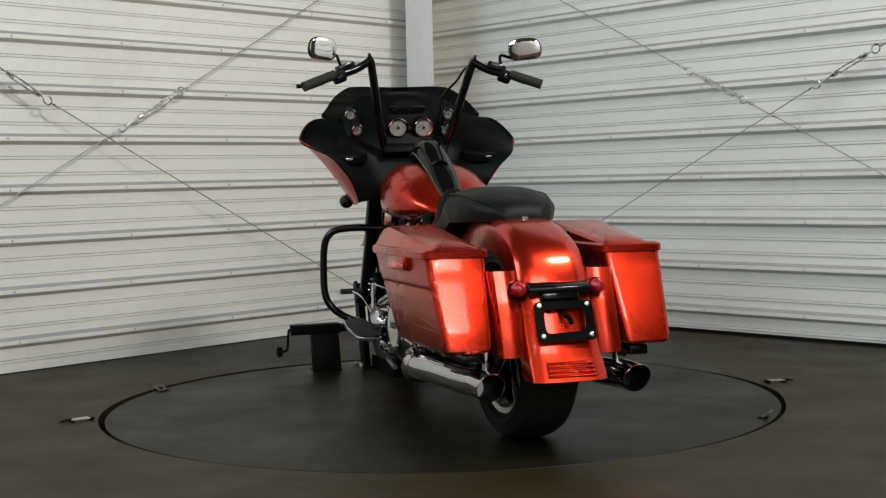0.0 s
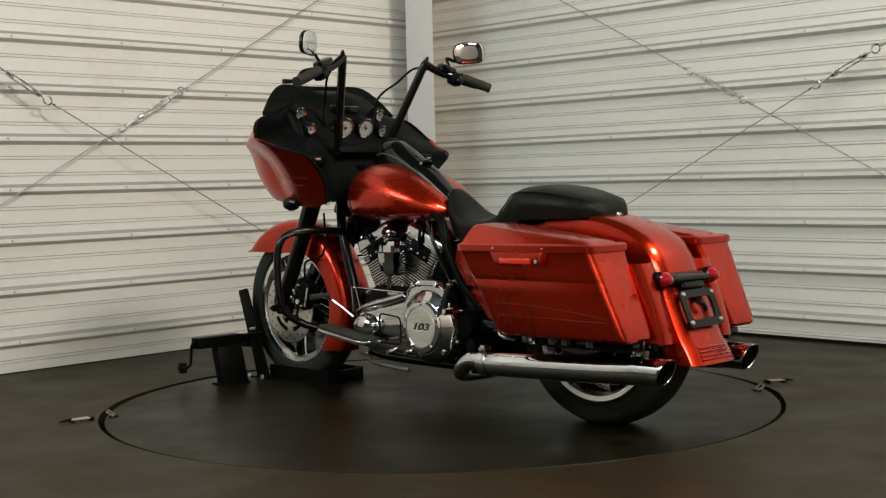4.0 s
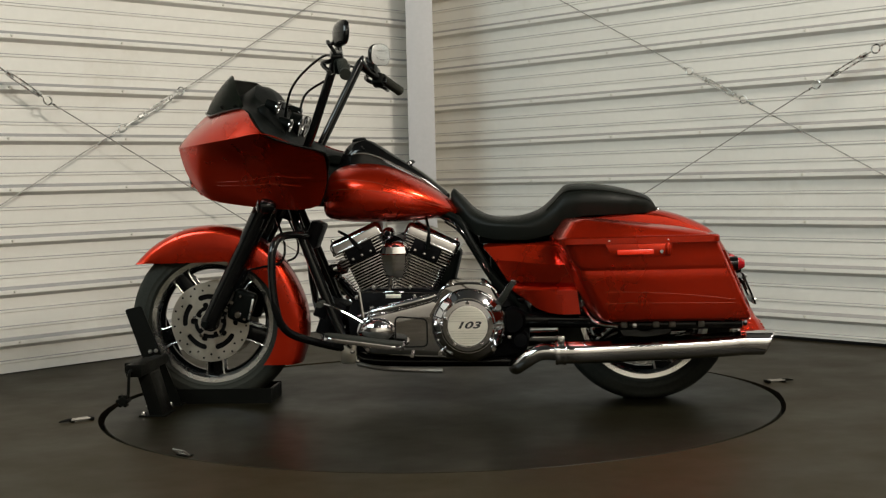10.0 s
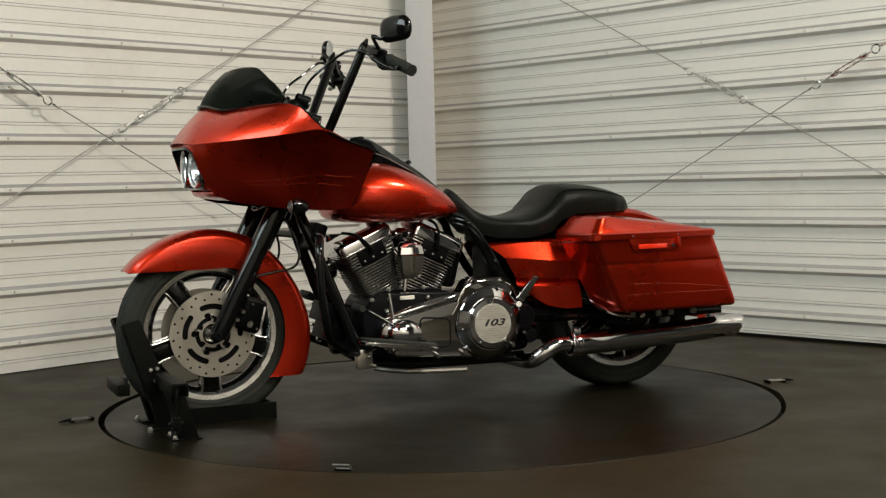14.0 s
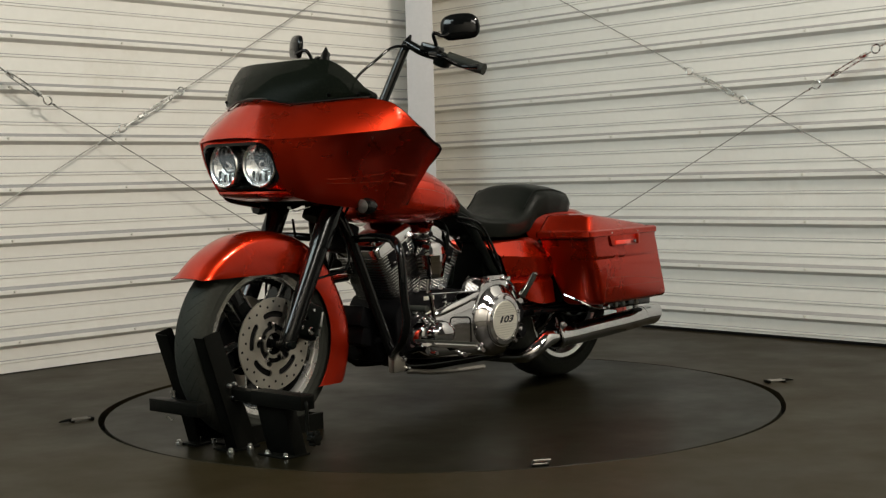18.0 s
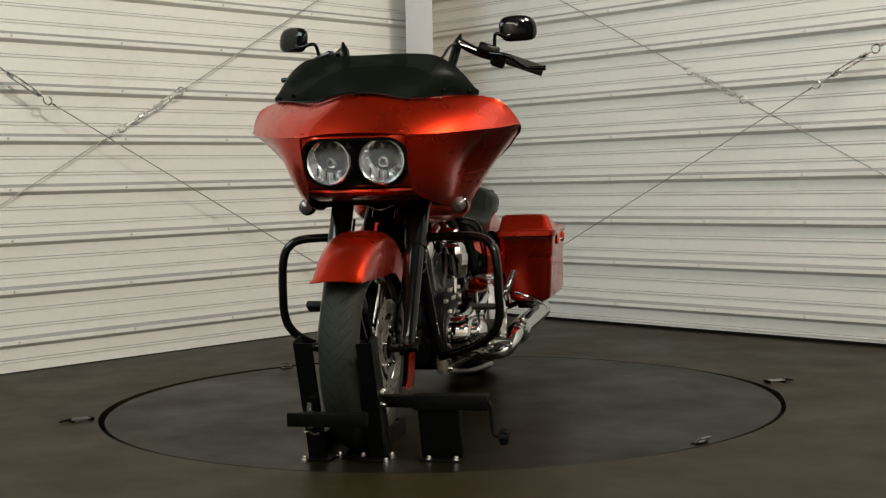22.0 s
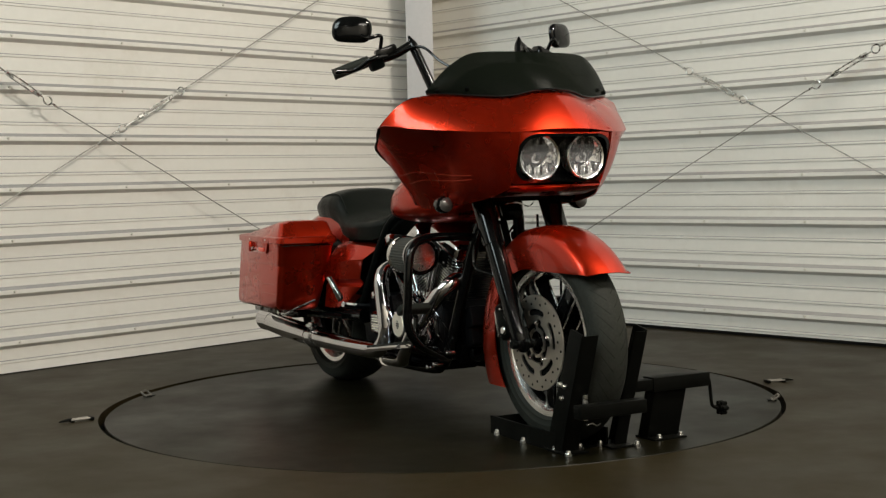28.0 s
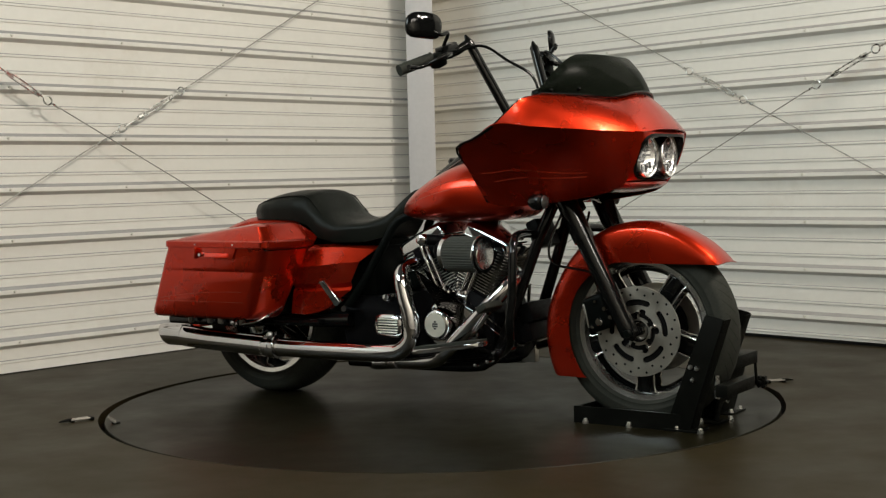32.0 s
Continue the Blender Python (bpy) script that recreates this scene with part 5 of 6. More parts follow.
# gear linkage
link_ = part("shift_rod", tube([(0.275, 0.235, 0.428), (0.0, 0.228, 0.418)], 0.0035, 8, 0), CHROME, engine, "chrome gear linkage rod")
part("shift_arm", tube([(0.275, 0.235, 0.43), (0.262, 0.24, 0.335)], 0.007, 8, 0), CHROME, link_)
part("shift_lever", tube([(0.40, 0.29, 0.392), (0.355, 0.262, 0.372), (0.265, 0.245, 0.318)], 0.0045, 8, 3), CHROME, link_)
part("shift_peg", tube([(0.405, 0.25, 0.392), (0.405, 0.335, 0.392)], 0.011, 10, 0), RUBBER, link_, "black rubber shift peg")

# right side: cam cover, timer cover, gearbox end cover, filter
cam_out = rounded([(0.30, 0.26), (0.285, 0.36), (0.23, 0.395), (0.11, 0.395), (0.075, 0.35), (0.08, 0.26), (0.19, 0.225)], 0.035, 5)
part("cam_cover", extrude_outline(cam_out, -0.115, -0.165, "xz", 0.009), CHROME, engine, "chrome cam cover")
part("timer_cover", lathe([(0.0001, -0.204), (0.046, -0.204), (0.052, -0.2), (0.057, -0.19), (0.06, -0.16)], (0.145, 0, 0.315), n=36), CHROME, engine)
pc = part("timer_disc", lathe([(0.0001, -0.2065), (0.042, -0.2065), (0.043, -0.2035)], (0.145, 0, 0.315), n=32), BRUSHED, engine, "brushed round points cover")
bm = bmesh.new()
for w, z in ((0.022, 0.004), (0.022, -0.004), (0.008, 0.012), (0.008, -0.012)):
    box((w, 0.0012, 0.0055), (0.145, -0.207, 0.315 + z), bevel=0, bm=bm)
part("cover_mark", bm, INK, pc)
gb = [rounded([(-0.145 + d, 0.255 + d), (-0.015 - d, 0.255 + d), (-0.015 - d, 0.345 - d), (-0.145 + d, 0.345 - d)], 0.035, 5) for d in (0, 0, 0.006, 0.014, 0.014)]
rows = [[(q[0], y, q[1]) for q in l] for l, y in zip(gb, (-0.11, -0.17, -0.18, -0.183, -0.18))]
gbx = part("gearbox_cover", grid(rows, close_v=True, cap=True), CHROME, engine, "chrome gearbox side cover")
for k in range(6):
    part("cover_rib", box((0.085, 0.004, 0.004), (-0.08, -0.1815, 0.277 + 0.0095 * k), bevel=0.001), BRUSHED, gbx)
part("dipstick", lathe([(0.0001, -0.2), (0.012, -0.198), (0.017, -0.19), (0.018, -0.16)], (-0.075, 0, 0.405), n=10), CHROME, engine)
# forward-facing cone filter
M = Matrix.Translation((0.165, -0.204, 0.566)) @ pose(0, 0, 0, 0, 0, -3) @ Matrix.Diagonal((1.3, 1, 1, 1))
flt = part("air_filter", moved(lathe([(0.0001, 0.03), (0.05, 0.03), (0.056, 0.034), (0.059, 0.05), (0.060, 0.13), (0.060, 0.146), (0.057, 0.15)], axis="x", n=40), M), MESH, engine, "dark pleated round air filter")
pleat = to_mesh("filter_pleat", tube([(0.042, 0, 0), (0.144, 0, 0.001)], 0.0024, 4, 0), MESH)
for k in range(40):
    share("filter_pleat", pleat, flt, M @ Matrix.Rotation(2 * math.pi * k / 40, 4, "X") @ Matrix.Translation((0, 0, 0.059)))
part("filter_cap", moved(lathe([(0.05, 0.152), (0.058, 0.153), (0.062, 0.15), (0.063, 0.146), (0.063, 0.141)], axis="x", n=36), M), BLACK, flt, "black filter rim")
part("filter_disc", moved(lathe([(0.0001, 0.1555), (0.03, 0.1552), (0.049, 0.154), (0.051, 0.1505)], axis="x", n=36), M), MACHINED, flt, "bright satin filter end disc")
part("filter_band", moved(lathe([(0.058, 0.03), (0.0635, 0.032), (0.0635, 0.043), (0.058, 0.045)], axis="x", n=36), M), CHROME, flt, "chrome clamp band")
part("breather_stub", tube([(0.165, -0.13, 0.6), (0.13, -0.165, 0.612), (0.1, -0.185, 0.614)], 0.02, 14, 5), ENGINE_BLACK, flt)
part("breather_cap", lathe([(0.0001, -0.216), (0.014, -0.215), (0.0195, -0.211), (0.021, -0.202), (0.021, -0.18)], (0.095, 0, 0.614), n=24), CHROME, flt, "round chrome cap")
part("filter_elbow", tube([(0.215, -0.202, 0.568), (0.18, -0.194, 0.572), (0.16, -0.16, 0.58), (0.16, -0.09, 0.585)], 0.033, 16, 5), ENGINE_BLACK, flt)
part("filter_clamp", moved(lathe([(0.0665, 0.143), (0.0675, 0.146), (0.0665, 0.149)], axis="x", n=36), M), CHROME, flt)

# exhaust
def pipe(name, pts, r, label, mat=CHROME, n=20, smooth=7):
    return part(name, tube(pts, r, n, smooth), mat, bike, label)


pipe("rear_header", [(0.0, -0.10, 0.525), (-0.02, -0.15, 0.51), (-0.01, -0.188, 0.478), (0.012, -0.196, 0.41), (0.036, -0.198, 0.335), (0.038, -0.199, 0.265), (0.0, -0.202, 0.222), (-0.06, -0.205, 0.206), (-0.30, -0.208, 0.202), (-0.61, -0.21, 0.203)], [0.025, 0.026, 0.028, 0.03, 0.031, 0.031, 0.031, 0.032, 0.034, 0.036], "chrome rear exhaust header")
pipe("front_header", [(0.38, -0.06, 0.50), (0.425, -0.12, 0.485), (0.41, -0.17, 0.445), (0.335, -0.20, 0.36), (0.255, -0.205, 0.285), (0.18, -0.195, 0.22), (0.10, -0.17, 0.182), (-0.1, -0.145, 0.168)], 0.027, "chrome front exhaust header")
pipe("crossover_pipe", [(-0.05, -0.16, 0.17), (-0.2, -0.1, 0.15), (-0.27, 0.02, 0.142), (-0.28, 0.14, 0.142), (-0.285, 0.225, 0.15), (-0.32, 0.255, 0.178), (-0.37, 0.262, 0.205), (-0.43, 0.26, 0.205), (-0.47, 0.26, 0.203)], [0.026, 0.026, 0.026, 0.027, 0.028, 0.029, 0.03, 0.031, 0.033], "chrome crossover exhaust pipe")


def muffler(s, front):
    y = 0.245 if s > 0 else -0.21
    y0 = 0.26 if s > 0 else y
    axis = [(front + 0.012, y0, 0.203), (front - 0.04, y0, 0.2035), (-0.64, y, 0.206), (-0.9, y, 0.216), (-1.04, y, 0.224), (-1.068, y, 0.2265)]
    m = part("muffler", tube(axis, [0.0375, 0.0415, 0.0425, 0.043, 0.0435, 0.0435], 28, 6), CHROME, bike, "long chrome slip-on muffler")
    rows = []
    for k, (r, x) in enumerate(((0.0435, -1.06), (0.0437, -1.16), (0.0436, -1.167), (0.0424, -1.169), (0.0408, -1.167), (0.0392, -1.11), (0.0385, -1.03))):
        rows.append([(x + (-0.02 * math.sin(a) if k in (1, 2, 3, 4) else 0), y + r * math.cos(a), 0.2275 + r * math.sin(a)) for a in np.linspace(0, 2 * math.pi, 28, endpoint=False)])
    part("muffler_tip", grid(rows[:5], close_v=True), CHROME, m, "slash-cut chrome muffler tip")
    bore = grid(rows[4:], close_v=True)
    bore.faces.new([bore.verts.new(q) for q in rows[-1]])
    part("muffler_bore", bore, GAP, m, "black muffler bore")
    part("muffler_clamp", lathe([(0.036, 0.022), (0.0435, 0.021), (0.045, 0.016), (0.0425, 0.008), (0.0425, -0.004), (0.045, -0.012), (0.0435, -0.017), (0.036, -0.018)], (front + 0.005, y0, 0.203), "x", 28), CHROME, m, "chrome pipe clamp")
    part("clamp_lug", box((0.026, 0.018, 0.03), (front + 0.005, y0 + 0.018 * s, 0.25), bevel=0.004), CHROME, m)
    part("clamp_bolt", tube([(front + 0.005, y0 - 0.01 * s, 0.253), (front + 0.005, y0 + 0.04 * s, 0.253)], 0.0055, 8, 0), ZINC, m)
    part("muffler_bracket", box((0.03, 0.012, 0.07), (-1.06, y - 0.02 * s, 0.285), bevel=0.003), CHROME, m)


muffler(1, -0.45)
muffler(-1, -0.6)

# ---- frame, guards, boards ----
for s in (1, -1):
    part("down_tube", tube([(0.555, 0.045 * s, 0.76), (0.50, 0.085 * s, 0.61), (0.36, 0.11 * s, 0.255), (0.31, 0.115 * s, 0.185), (0.20, 0.118 * s, 0.162), (-0.30, 0.118 * s, 0.155)], 0.02, 12, 6), BLACK, bike, "black frame tube")
    part("upper_tube", tube([(0.5, 0.02 * s, 0.80), (0.2, 0.05 * s, 0.72), (-0.05, 0.10 * s, 0.69), (-0.12, 0.13 * s, 0.60), (-0.2, 0.14 * s, 0.47), (-0.30, 0.13 * s, 0.36)], 0.0165, 12, 6), SATIN, bike, "black frame tube")
    part("swingarm", tube([(-0.28, 0.13 * s, 0.31), (-0.55, 0.13 * s, 0.305), (-0.80, 0.128 * s, 0.313)], 0.03, 12, 5), BLACK, bike, "black swingarm")
    part("shock_absorber", tube([(-0.62, 0.145 * s, 0.33), (-0.52, 0.145 * s, 0.56)], 0.03, 14, 0), SATIN, bike)
    part("bag_support", tube([(-0.40, 0.17 * s, 0.30), (-0.75, 0.2 * s, 0.29), (-1.10, 0.2 * s, 0.295)], 0.012, 8, 4), BLACK, bike)
    part("engine_guard", tube([(0.485, 0.07 * s, 0.628), (0.5, 0.14 * s, 0.634), (0.525, 0.24 * s, 0.638), (0.546, 0.318 * s, 0.63), (0.558, 0.353 * s, 0.6), (0.563, 0.366 * s, 0.55), (0.561, 0.37 * s, 0.46), (0.55, 0.369 * s, 0.375), (0.535, 0.345 * s, 0.32), (0.5, 0.29 * s, 0.278), (0.41, 0.18 * s, 0.232), (0.35, 0.12 * s, 0.21)], 0.0145, 14, 6), BLACK, bike, "gloss black engine guard bar")
    # floorboard
    fb = rounded([(0.10, 0.235), (0.40, 0.245), (0.415, 0.29), (0.385, 0.335), (0.12, 0.335)], 0.035, 5)
    fb = [(x, y * s) for x, y in fb]
    tilt = Matrix.Translation((0.25, 0, 0.255)) @ pose(0, 0, 0, 0, -8, 0) @ Matrix.Translation((-0.25, 0, 0))
    board = part("floorboard", moved(extrude_outline(fb, -0.012, 0.003, "xy", 0.003), tilt), CHROME, bike, "chrome-edged rider floorboard")
    pad = [(0.25 + (x - 0.25) * 0.94, y + (0.29 * s - y) * 0.1) for x, y in fb]
    part("board_pad", moved(extrude_outline(pad, 0.0025, 0.011, "xy", 0.003), tilt), RUBBER, board, "black rubber pad")
    part("board_arm", tube([(0.33, 0.25 * s, 0.25), (0.33, 0.12 * s, 0.215)], 0.011, 8, 0), BLACK, board)
    part("board_arm", tube([(0.15, 0.25 * s, 0.235), (0.15, 0.12 * s, 0.2)], 0.011, 8, 0), BLACK, board)
    # passenger peg, folded up
    pm = Matrix.Translation(((-0.255, 0.262, 0.418) if s > 0 else (-0.278, -0.258, 0.418))) @ pose(0, 0, 0, -12 * s, -36, 0)
    peg = part("passenger_board", moved(extrude_outline(rounded([(-0.014, -0.05), (0.016, -0.05), (0.013, 0.055), (-0.007, 0.062)], 0.008, 4), -0.007, 0.007, "xz", 0.002), pm), CHROME, bike, "folded chrome passenger peg")
    part("peg_pad", moved(extrude_outline(rounded([(-0.008, -0.04), (0.010, -0.04), (0.008, 0.045), (-0.005, 0.045)], 0.005, 4), 0.007, 0.011, "xz", 0.001), pm), RUBBER, peg)
    part("peg_mount", tube([(-0.225, 0.25 * s, 0.365), (-0.24, 0.19 * s, 0.355), (-0.26, 0.13 * s, 0.35)], 0.011, 8, 3), CHROME, peg)
# brake pedal
bp_ = part("brake_pedal", tube([(0.25, -0.17, 0.28), (0.32, -0.22, 0.30), (0.40, -0.262, 0.37)], 0.009, 10, 4), CHROME, bike, "chrome brake lever")
part("pedal_pad", box((0.045, 0.115, 0.026), (0.415, -0.277, 0.395), pose(0, 0, 0, 0, -35, 0), 0.009), RUBBER, bp_, "wide black brake pedal pad")
# under-engine parts
part("jiffy_stand", tube([(0.30, 0.14, 0.155), (0.20, 0.2, 0.145), (0.02, 0.225, 0.139), (-0.02, 0.23, 0.139)], 0.009, 8, 4), DARK_STEEL, bike, "dull steel side stand folded up")
part("stand_bracket", box((0.06, 0.03, 0.07), (0.335, 0.125, 0.19), bevel=0.006), STEEL, bike)
part("lower_cover", box((0.40, 0.20, 0.05), (-0.02, 0, 0.165), bevel=0.012), ENGINE_BLACK, bike)
part("rear_caliper", box((0.1, 0.05, 0.07), (-0.62, -0.15, 0.36), bevel=0.015), SATIN, bike)
part("drive_pulley", lathe([(0.06, 0.1), (0.105, 0.105), (0.11, 0.1), (0.11, 0.13), (0.105, 0.135), (0.06, 0.13)], (-0.749, 0, 0.315), n=40), BLACK, bike)
part("belt_guard", box((0.42, 0.03, 0.012), (-0.5, 0.14, 0.405), pose(0, 0, 0, 0, 6, 0), 0.004), BLACK, bike)
for x, z, r in ((-0.27, 0.31, 0.05), (-0.3, 0.24, 0.03)):
    part("pivot_cover", lathe([(0.0001, 0.2), (r * 0.8, 0.198), (r, 0.185), (r, 0.12)], (x, 0, z), n=20), ENGINE_BLACK, bike)
for x, y, z in ((0.0, 0.14, 0.18), (-0.1, 0.14, 0.175), (-0.19, 0.15, 0.19), (-0.235, 0.21, 0.275), (-0.26, 0.21, 0.255), (0.32, 0.14, 0.2), (0.30, 0.14, 0.165), (-0.19, 0.22, 0.245)):
    part("frame_bolt", lathe([(0.0001, 0.014), (0.007, 0.013), (0.0095, 0.005), (0.0095, -0.02)], (x, y, z), n=10), CHROME, bike)
for x, z in ((0.33, 0.19), (0.28, 0.175), (0.30, 0.24), (0.355, 0.225), (0.42, 0.24)):
    part("frame_bolt", lathe([(0.0001, -0.014), (0.007, -0.013), (0.0095, -0.005), (0.0095, 0.02)], (x, -0.15, z), n=10), CHROME, bike)
part("regulator", box((0.05, 0.16, 0.09), (0.43, 0, 0.30), pose(0, 0, 0, 0, -20, 0), 0.006), ENGINE_BLACK, bike)
part("oil_cooler", box((0.05, 0.17, 0.07), (0.44, 0, 0.355), pose(0, 0, 0, 0, -20, 0), 0.006), ENGINE_BLACK, bike)
part("front_cover", box((0.06, 0.15, 0.13), (0.395, 0, 0.315), pose(0, 0, 0, 0, -22, 0), 0.012), ENGINE_BLACK, bike)
part("horn_bracket", box((0.05, 0.12, 0.1), (0.47, 0, 0.63), pose(0, 0, 0, 0, -22, 0), 0.01), ENGINE_BLACK, bike)
part("battery_box", box((0.26, 0.2, 0.2), (-0.32, 0, 0.49), bevel=0.02), SATIN, bike)
part("seat_rail", box((0.4, 0.14, 0.03), (-0.35, 0, 0.6), bevel=0.008), SATIN, bike)

# hoses and cables
part("clutch_hose", tube([(-0.02, 0.12, 0.685), (-0.075, 0.175, 0.66), (-0.125, 0.19, 0.59), (-0.18, 0.19, 0.495), (-0.195, 0.18, 0.46)], 0.0055, 8, 6), BLACK, bike)
part("wiring_loom", tube([(-0.03, 0.11, 0.67), (-0.085, 0.165, 0.635), (-0.14, 0.18, 0.56), (-0.19, 0.18, 0.485)], 0.0042, 8, 6), BLACK, bike)
part("brake_hose", tube([(0.60, 0.10, 0.70), (0.565, 0.125, 0.60), (0.58, 0.13, 0.535), (0.66, 0.115, 0.515), (0.715, 0.11, 0.50), (0.735, 0.10, 0.44)], 0.0045, 8, 6), BLACK, bike)
part("brake_hose", tube([(0.60, -0.10, 0.70), (0.565, -0.125, 0.60), (0.58, -0.13, 0.535), (0.66, -0.115, 0.515), (0.715, -0.11, 0.50), (0.735, -0.10, 0.44)], 0.0045, 8, 6), BLACK, bike)
part("throttle_cable", tube([(0.52, 0.09, 0.74), (0.53, 0.06, 0.68), (0.50, 0.04, 0.63)], 0.004, 8, 5), BLACK, bike)
part("loose_wire", tube([(0.66, 0.05, 0.745), (0.69, 0.01, 0.732), (0.685, -0.03, 0.745), (0.66, -0.06, 0.74)], 0.002, 6, 6), ZINC, bike)

# ---- handlebar, controls and mirrors ----
bars = new("handlebar")
bars.parent = bike
tagged(bars, "tall black z-shaped handlebar with controls")
part("bar_clamp", box((0.06, 0.27, 0.045), (0.475, 0, 0.945), pose(0, 0, 0, 0, 27, 0), 0.012), SATIN, bars)
for s, top_p, end, mir in ((1, (0.332, 0.207, 1.292), (0.263, 0.486, 1.187), (0.287, 0.405, 1.333)), (-1, (0.315, -0.205, 1.285), (0.19, -0.445, 1.188), (0.266, -0.405, 1.332))):
    T, E2, Mi = Vector(top_p), Vector(end), Vector(mir)
    part("bar_riser", tube([(0.47, 0.125 * s, 0.955), (0.44, 0.145 * s, 1.02), tuple(T + Vector((0.004, -0.003 * s, -0.012))), tuple(T), tuple(T + Vector((-0.012, 0.008 * s, 0.028)))], [0.0155, 0.0165, 0.0165, 0.0155, 0.004], 16, 0), BLACK, bars, "black bar upright")
    way = (E2 - T).normalized()
    mid = T + (E2 - T) * 0.42 + Vector((0.0, 0, -0.008))
    part("bar_top", tube([tuple(T + Vector((0, -0.004 * s, 0.004))), tuple(T + (mid - T) * 0.5 + Vector((0, 0, -0.006))), tuple(mid), tuple(T + (E2 - T) * 0.6)], 0.0155, 16, 5), BLACK, bars)
    g0 = T + (E2 - T) * 0.55
    gp = part("grip", tube([tuple(g0), tuple(g0 + (E2 - g0) * 0.04), tuple(g0 + (E2 - g0) * 0.94), tuple(E2)], [0.021, 0.0185, 0.0185, 0.02], 18, 0), RUBBER, bars, "black rubber grip")
    for k in range(9):
        q = g0 + (E2 - g0) * (0.12 + 0.085 * k)
        part("grip_ring", tube([tuple(q - way * 0.0028), tuple(q + way * 0.0028)], 0.0195, 16, 0), RUBBER, gp)
    sw = g0 - way * 0.022
    part("switch_box", box((0.045, 0.05, 0.05), tuple(sw + Vector((0.004, 0, -0.014))), pose(0, 0, 0, 22 * -s, 0, 6 * s), 0.01), SATIN, bars, "black switch housing")
    part("switch_buttons", box((0.014, 0.03, 0.022), tuple(sw + Vector((-0.022, 0, -0.02))), pose(0, 0, 0, 22 * -s, 0, 0), 0.004), BLACK, bars)
    mc = sw + Vector((0.022, -0.03 * s, 0.022))
    part("master_cylinder", box((0.045, 0.075, 0.034), tuple(mc), pose(0, 0, 0, 20 * -s, 0, 12 * s), 0.008), BLACK, bars, "black brake reservoir" if s < 0 else "black clutch perch")
    part("lever", tube([tuple(mc + Vector((0.02, 0.01 * s, -0.016))), tuple(g0 + Vector((0.065, 0.02 * s, 0.0))), tuple(E2 + Vector((0.06, -0.05 * s, 0.012))), tuple(E2 + Vector((0.052, 0.018 * s, 0.006)))], [0.009, 0.0085, 0.007, 0.009], 10, 6), BLACK, bars, "black hand lever")
    # mirror
    m_ = new("mirror")
    m_.parent = bars
    turn = 28 * s
    m_.matrix_basis = Matrix.Translation(Mi) @ pose(0, 0, 0, 0, -4, turn)
    tagged(m_, "black oval rear-view mirror")
    shape = rounded([(-0.072, -0.038), (0.06, -0.047), (0.07, 0.034), (0.0, 0.049), (-0.066, 0.04)], 0.036, 5)
    shape = [(q[0] * -s, q[1]) for q in shape]
    rows = []
    for k, x in ((0.98, -0.006), (1.0, -0.002), (1.0, 0.003), (0.94, 0.01), (0.74, 0.016), (0.35, 0.02)):
        rows.append([(x, q[0] * k, q[1] * k) for q in shape])
    part("mirror_shell", grid(rows, close_v=True, cap=True), BLACK, m_, "gloss black mirror shell", sharp=60)
    rows = [[(x, q[0] * k, q[1] * k) for q in shape] for k, x in ((0.95, -0.0065), (0.9, -0.0085), (0.5, -0.0095))]
    part("mirror_glass", grid(rows, close_v=True, cap=True), MIRROR, m_)
    part("mirror_stem", tube([tuple(mc + Vector((0, 0.02 * s, 0.01))), tuple(mc + Vector((0.025, 0.03 * s, 0.05))), tuple(Mi + Vector((0.04, -0.035 * s, -0.03))), tuple(Mi + Vector((0.012, -0.01 * s, -0.008)))], 0.0065, 10, 6), BLACK, bars)
    part("control_cable", tube([tuple(sw + Vector((0.02, -0.03 * s, 0.0))), tuple(T + Vector((0.045, 0.0, -0.012))), tuple(T + Vector((0.13, -0.03 * s, -0.065))), (0.52, 0.14 * s, 1.165), (0.545, 0.13 * s, 1.08), (0.545, 0.12 * s, 1.03)], 0.0048, 8, 6), BLACK, bars, "black control cable")

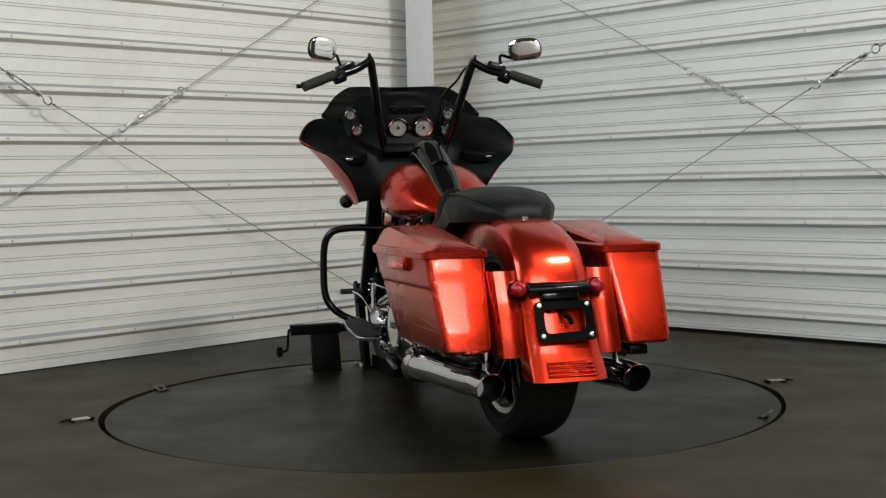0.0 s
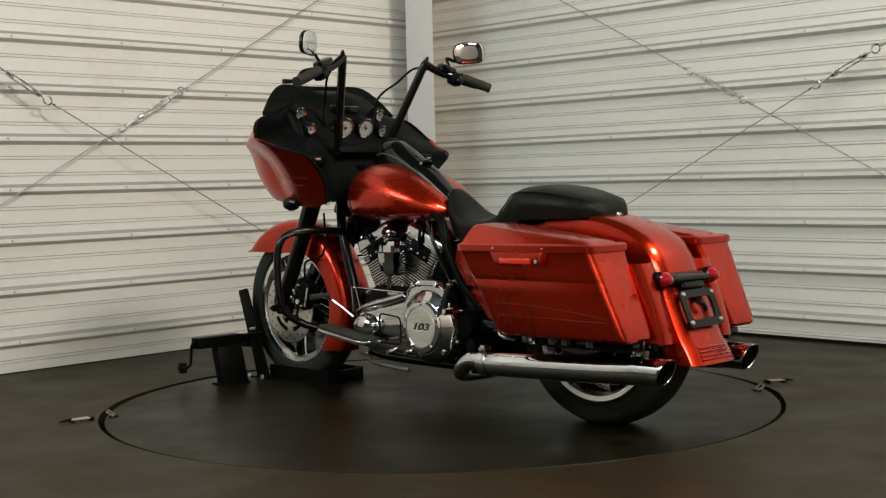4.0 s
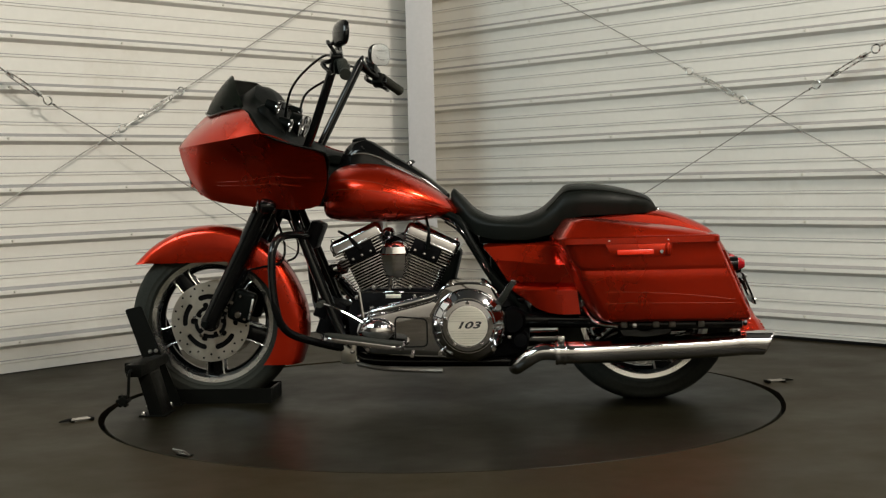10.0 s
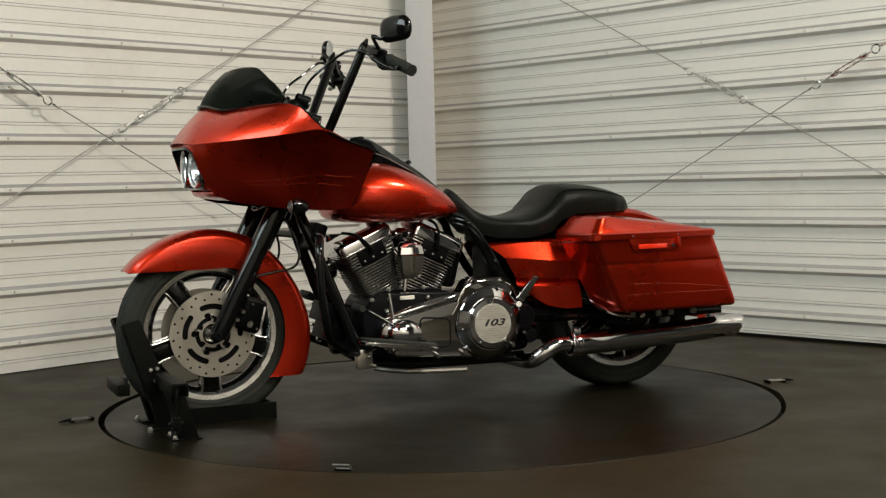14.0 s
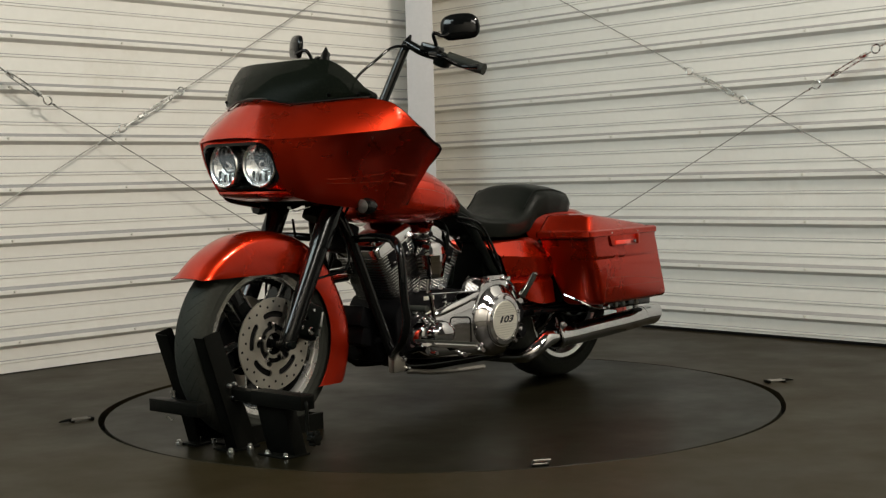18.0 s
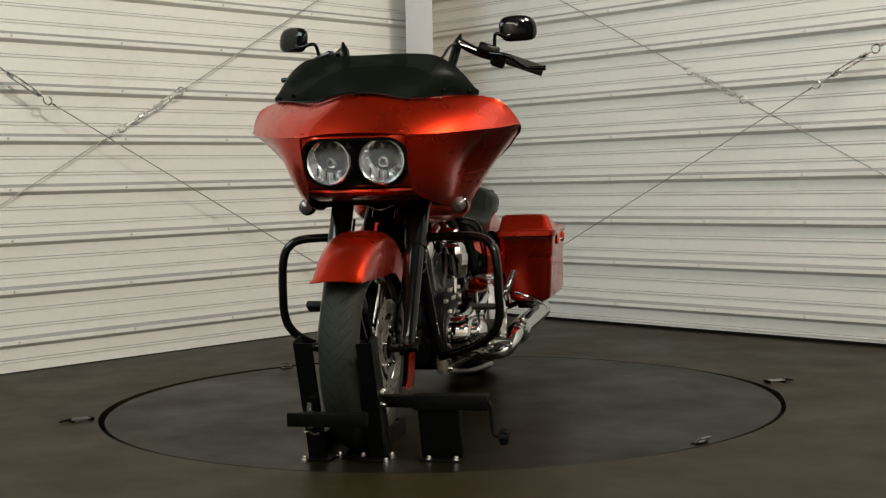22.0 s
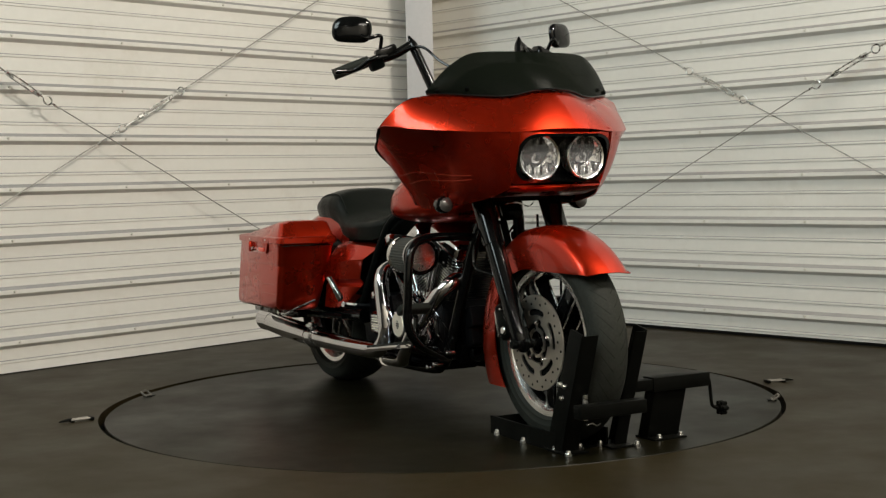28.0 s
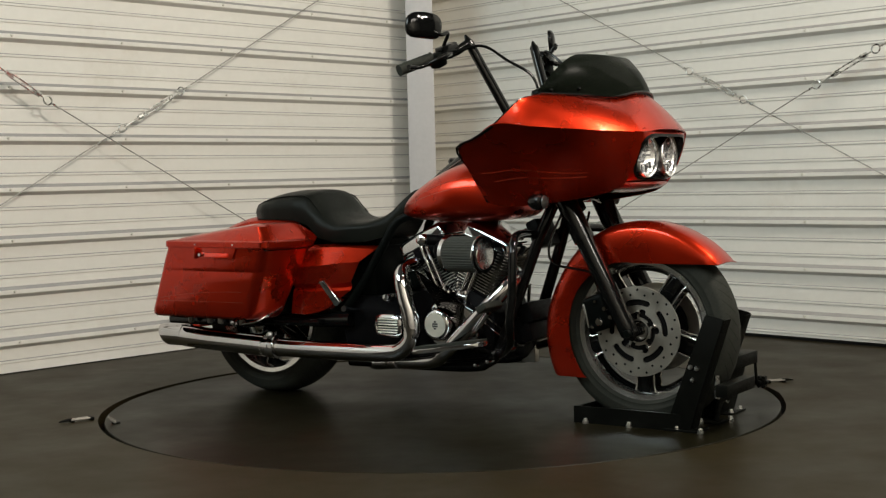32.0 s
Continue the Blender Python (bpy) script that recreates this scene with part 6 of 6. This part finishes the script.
# ---- wheel chock bolted to the turntable ----
chock = thing("wheel_chock", "black steel wheel chock clamping the front tyre", "wheel chock")
tray = [(-0.124, 0.0), (-0.124, 0.056), (-0.116, 0.056), (-0.116, 0.006), (0.06, 0.006), (0.06, 0.056), (0.068, 0.056), (0.068, 0.0)]
part("tray", extrude_outline(tray, 0.645, 1.03, "yz"), STAND, chock, "black channel tray under the tyre")
part("tray_cross", box((0.012, 0.178, 0.05), (0.652, -0.028, 0.028), bevel=0.002), STAND, chock)
for s in (1, -1):
    wide = 0.108 if s > 0 else 0.12
    # an angle iron that leans forward along the tyre: side leg and front leg
    leg = [(0.975, 0.0), (1.062, 0.0), (1.088, 0.09), (1.182, 0.366), (1.12, 0.38), (1.02, 0.12)]
    part("side_plate", moved(extrude_outline(rounded(leg, 0.008, 3), -0.0035, 0.0035, "xz", 0.001), Matrix.Translation((0, wide * s, 0))), STAND, chock, "upright black clamp plate")
    front = [[(x + 0.003 * k, y * s, z) for y in (0.066, wide)] for k in (0, 1) for x, z in (((1.058, 0.0), (1.085, 0.09), (1.178, 0.362)) if k == 0 else ((1.18, 0.362), (1.088, 0.09), (1.062, 0.0)))]
    part("front_plate", grid(front, close_u=True), STAND, chock)
    part("foot_plate", box((0.12, 0.085, 0.006), (1.035, (wide - 0.03) * s, 0.004), bevel=0.001), STAND, chock)
    for x, y in ((1.018, 0.12), (1.032, 0.037), (1.10, 0.125)) + (((0.69, 0.126), (0.85, 0.126)) if s < 0 else ()):
        part("bolt", lathe([(0.0001, 0.010), (0.006, 0.010), (0.0075, 0.006), (0.0075, 0.002), (0.011, 0.001), (0.011, -0.007)], (x, y * s, 0.007), "z", 8), ZINC, chock, "zinc bolt head")
    for x, z in ((1.09, 0.207), (1.068, 0.21), (1.075, 0.17)):
        part("bolt", lathe([(0.0001, 0.012 * s), (0.006, 0.011 * s), (0.008, 0.004 * s), (0.008, 0)], (x, (wide + 0.003) * s, z), n=8), ZINC, chock, "zinc bolt head")
part("cross_bar", box((0.042, 0.235, 0.04), (1.178, -0.025, 0.142), bevel=0.003), STAND, chock, "black square cross bar")
part("bar_pin", tube([(1.142, -0.09, 0.11), (1.142, -0.09, 0.185)], 0.009, 10, 0), ZINC, chock, "zinc pin with clip")
part("pin_clip", tube([(1.165, -0.10, 0.1), (1.17, -0.085, 0.104), (1.17, -0.07, 0.096), (1.168, -0.055, 0.1)], 0.002, 6, 4), ZINC, chock)
part("side_arm", box((0.046, 0.34, 0.034), (1.055, 0.255, 0.178), bevel=0.003), STAND, chock, "black square side arm")
part("arm_sleeve", box((0.056, 0.22, 0.044), (1.055, 0.315, 0.178), bevel=0.003), STAND, chock)
part("post", moved(box((0.05, 0.122, 0.155), (1.04, 0.277, 0.08), bevel=0.003), Matrix(((1, 0, 0.28, -0.036), (0, 1, 0, 0), (0, 0, 1, 0), (0, 0, 0, 1)))), STAND, chock, "black post with bolted foot")
part("post_foot", box((0.1, 0.126, 0.006), (1.02, 0.277, 0.003), bevel=0.001), STAND, chock)
for y in (0.243, 0.325):
    part("bolt", lathe([(0.0001, 0.010), (0.006, 0.010), (0.0075, 0.006), (0.0075, 0.002), (0.011, 0.001), (0.011, -0.004)], (1.055, y, 0.007), "z", 8), ZINC, chock, "zinc bolt head")
part("crank_rod", tube([(1.06, 0.42, 0.178), (1.068, 0.432, 0.172), (1.072, 0.438, 0.10), (1.075, 0.446, 0.085), (1.078, 0.46, 0.082)], 0.0055, 8, 4), STAND, chock, "thin bent crank rod")
kn = part("crank_knob", lathe([(0.0001, 0.014), (0.014, 0.013), (0.018, 0.006), (0.018, -0.006), (0.014, -0.013), (0.0001, -0.014)], (1.079, 0.473, 0.081), n=12), STAND, chock, "black star knob")
for k in range(6):
    a = 2 * math.pi * k / 6
    part("knob_lobe", lathe([(0.0001, 0.012), (0.007, 0.01), (0.007, -0.01), (0.0001, -0.012)], (1.079 + 0.017 * math.cos(a), 0.473, 0.081 + 0.017 * math.sin(a)), n=8), STAND, kn)
RIDERS = [bike, chock]


# ---- the turn of the table and all that stands on it ----
def motions():
    turn = [(0.0, 106.39), (2.0, 120.25), (4.0, 134.2), (6.0, 148.05), (9.0, 168.05), (11.0, 181.68), (13.0, 195.6), (15.0, 209.1), (17.0, 222.6), (19.0, 236.31),
            (21.0, 250.1), (23.0, 263.89), (25.0, 277.55), (26.5, 287.8), (28.0, 298.02), (30.5, 315.37), (32.0, 325.9)]
    rows, shifted = [], []
    for t, a in turn:
        rows.append((t, pose(0, 0, 0, 0, 0, a)))
        shifted.append((t, pose(0, 0, 0, 0, 0, a) @ pose(0, OFF, 0)))
    walk(turntable, rows)
    for ob in RIDERS:
        walk(ob, shifted)


motions()
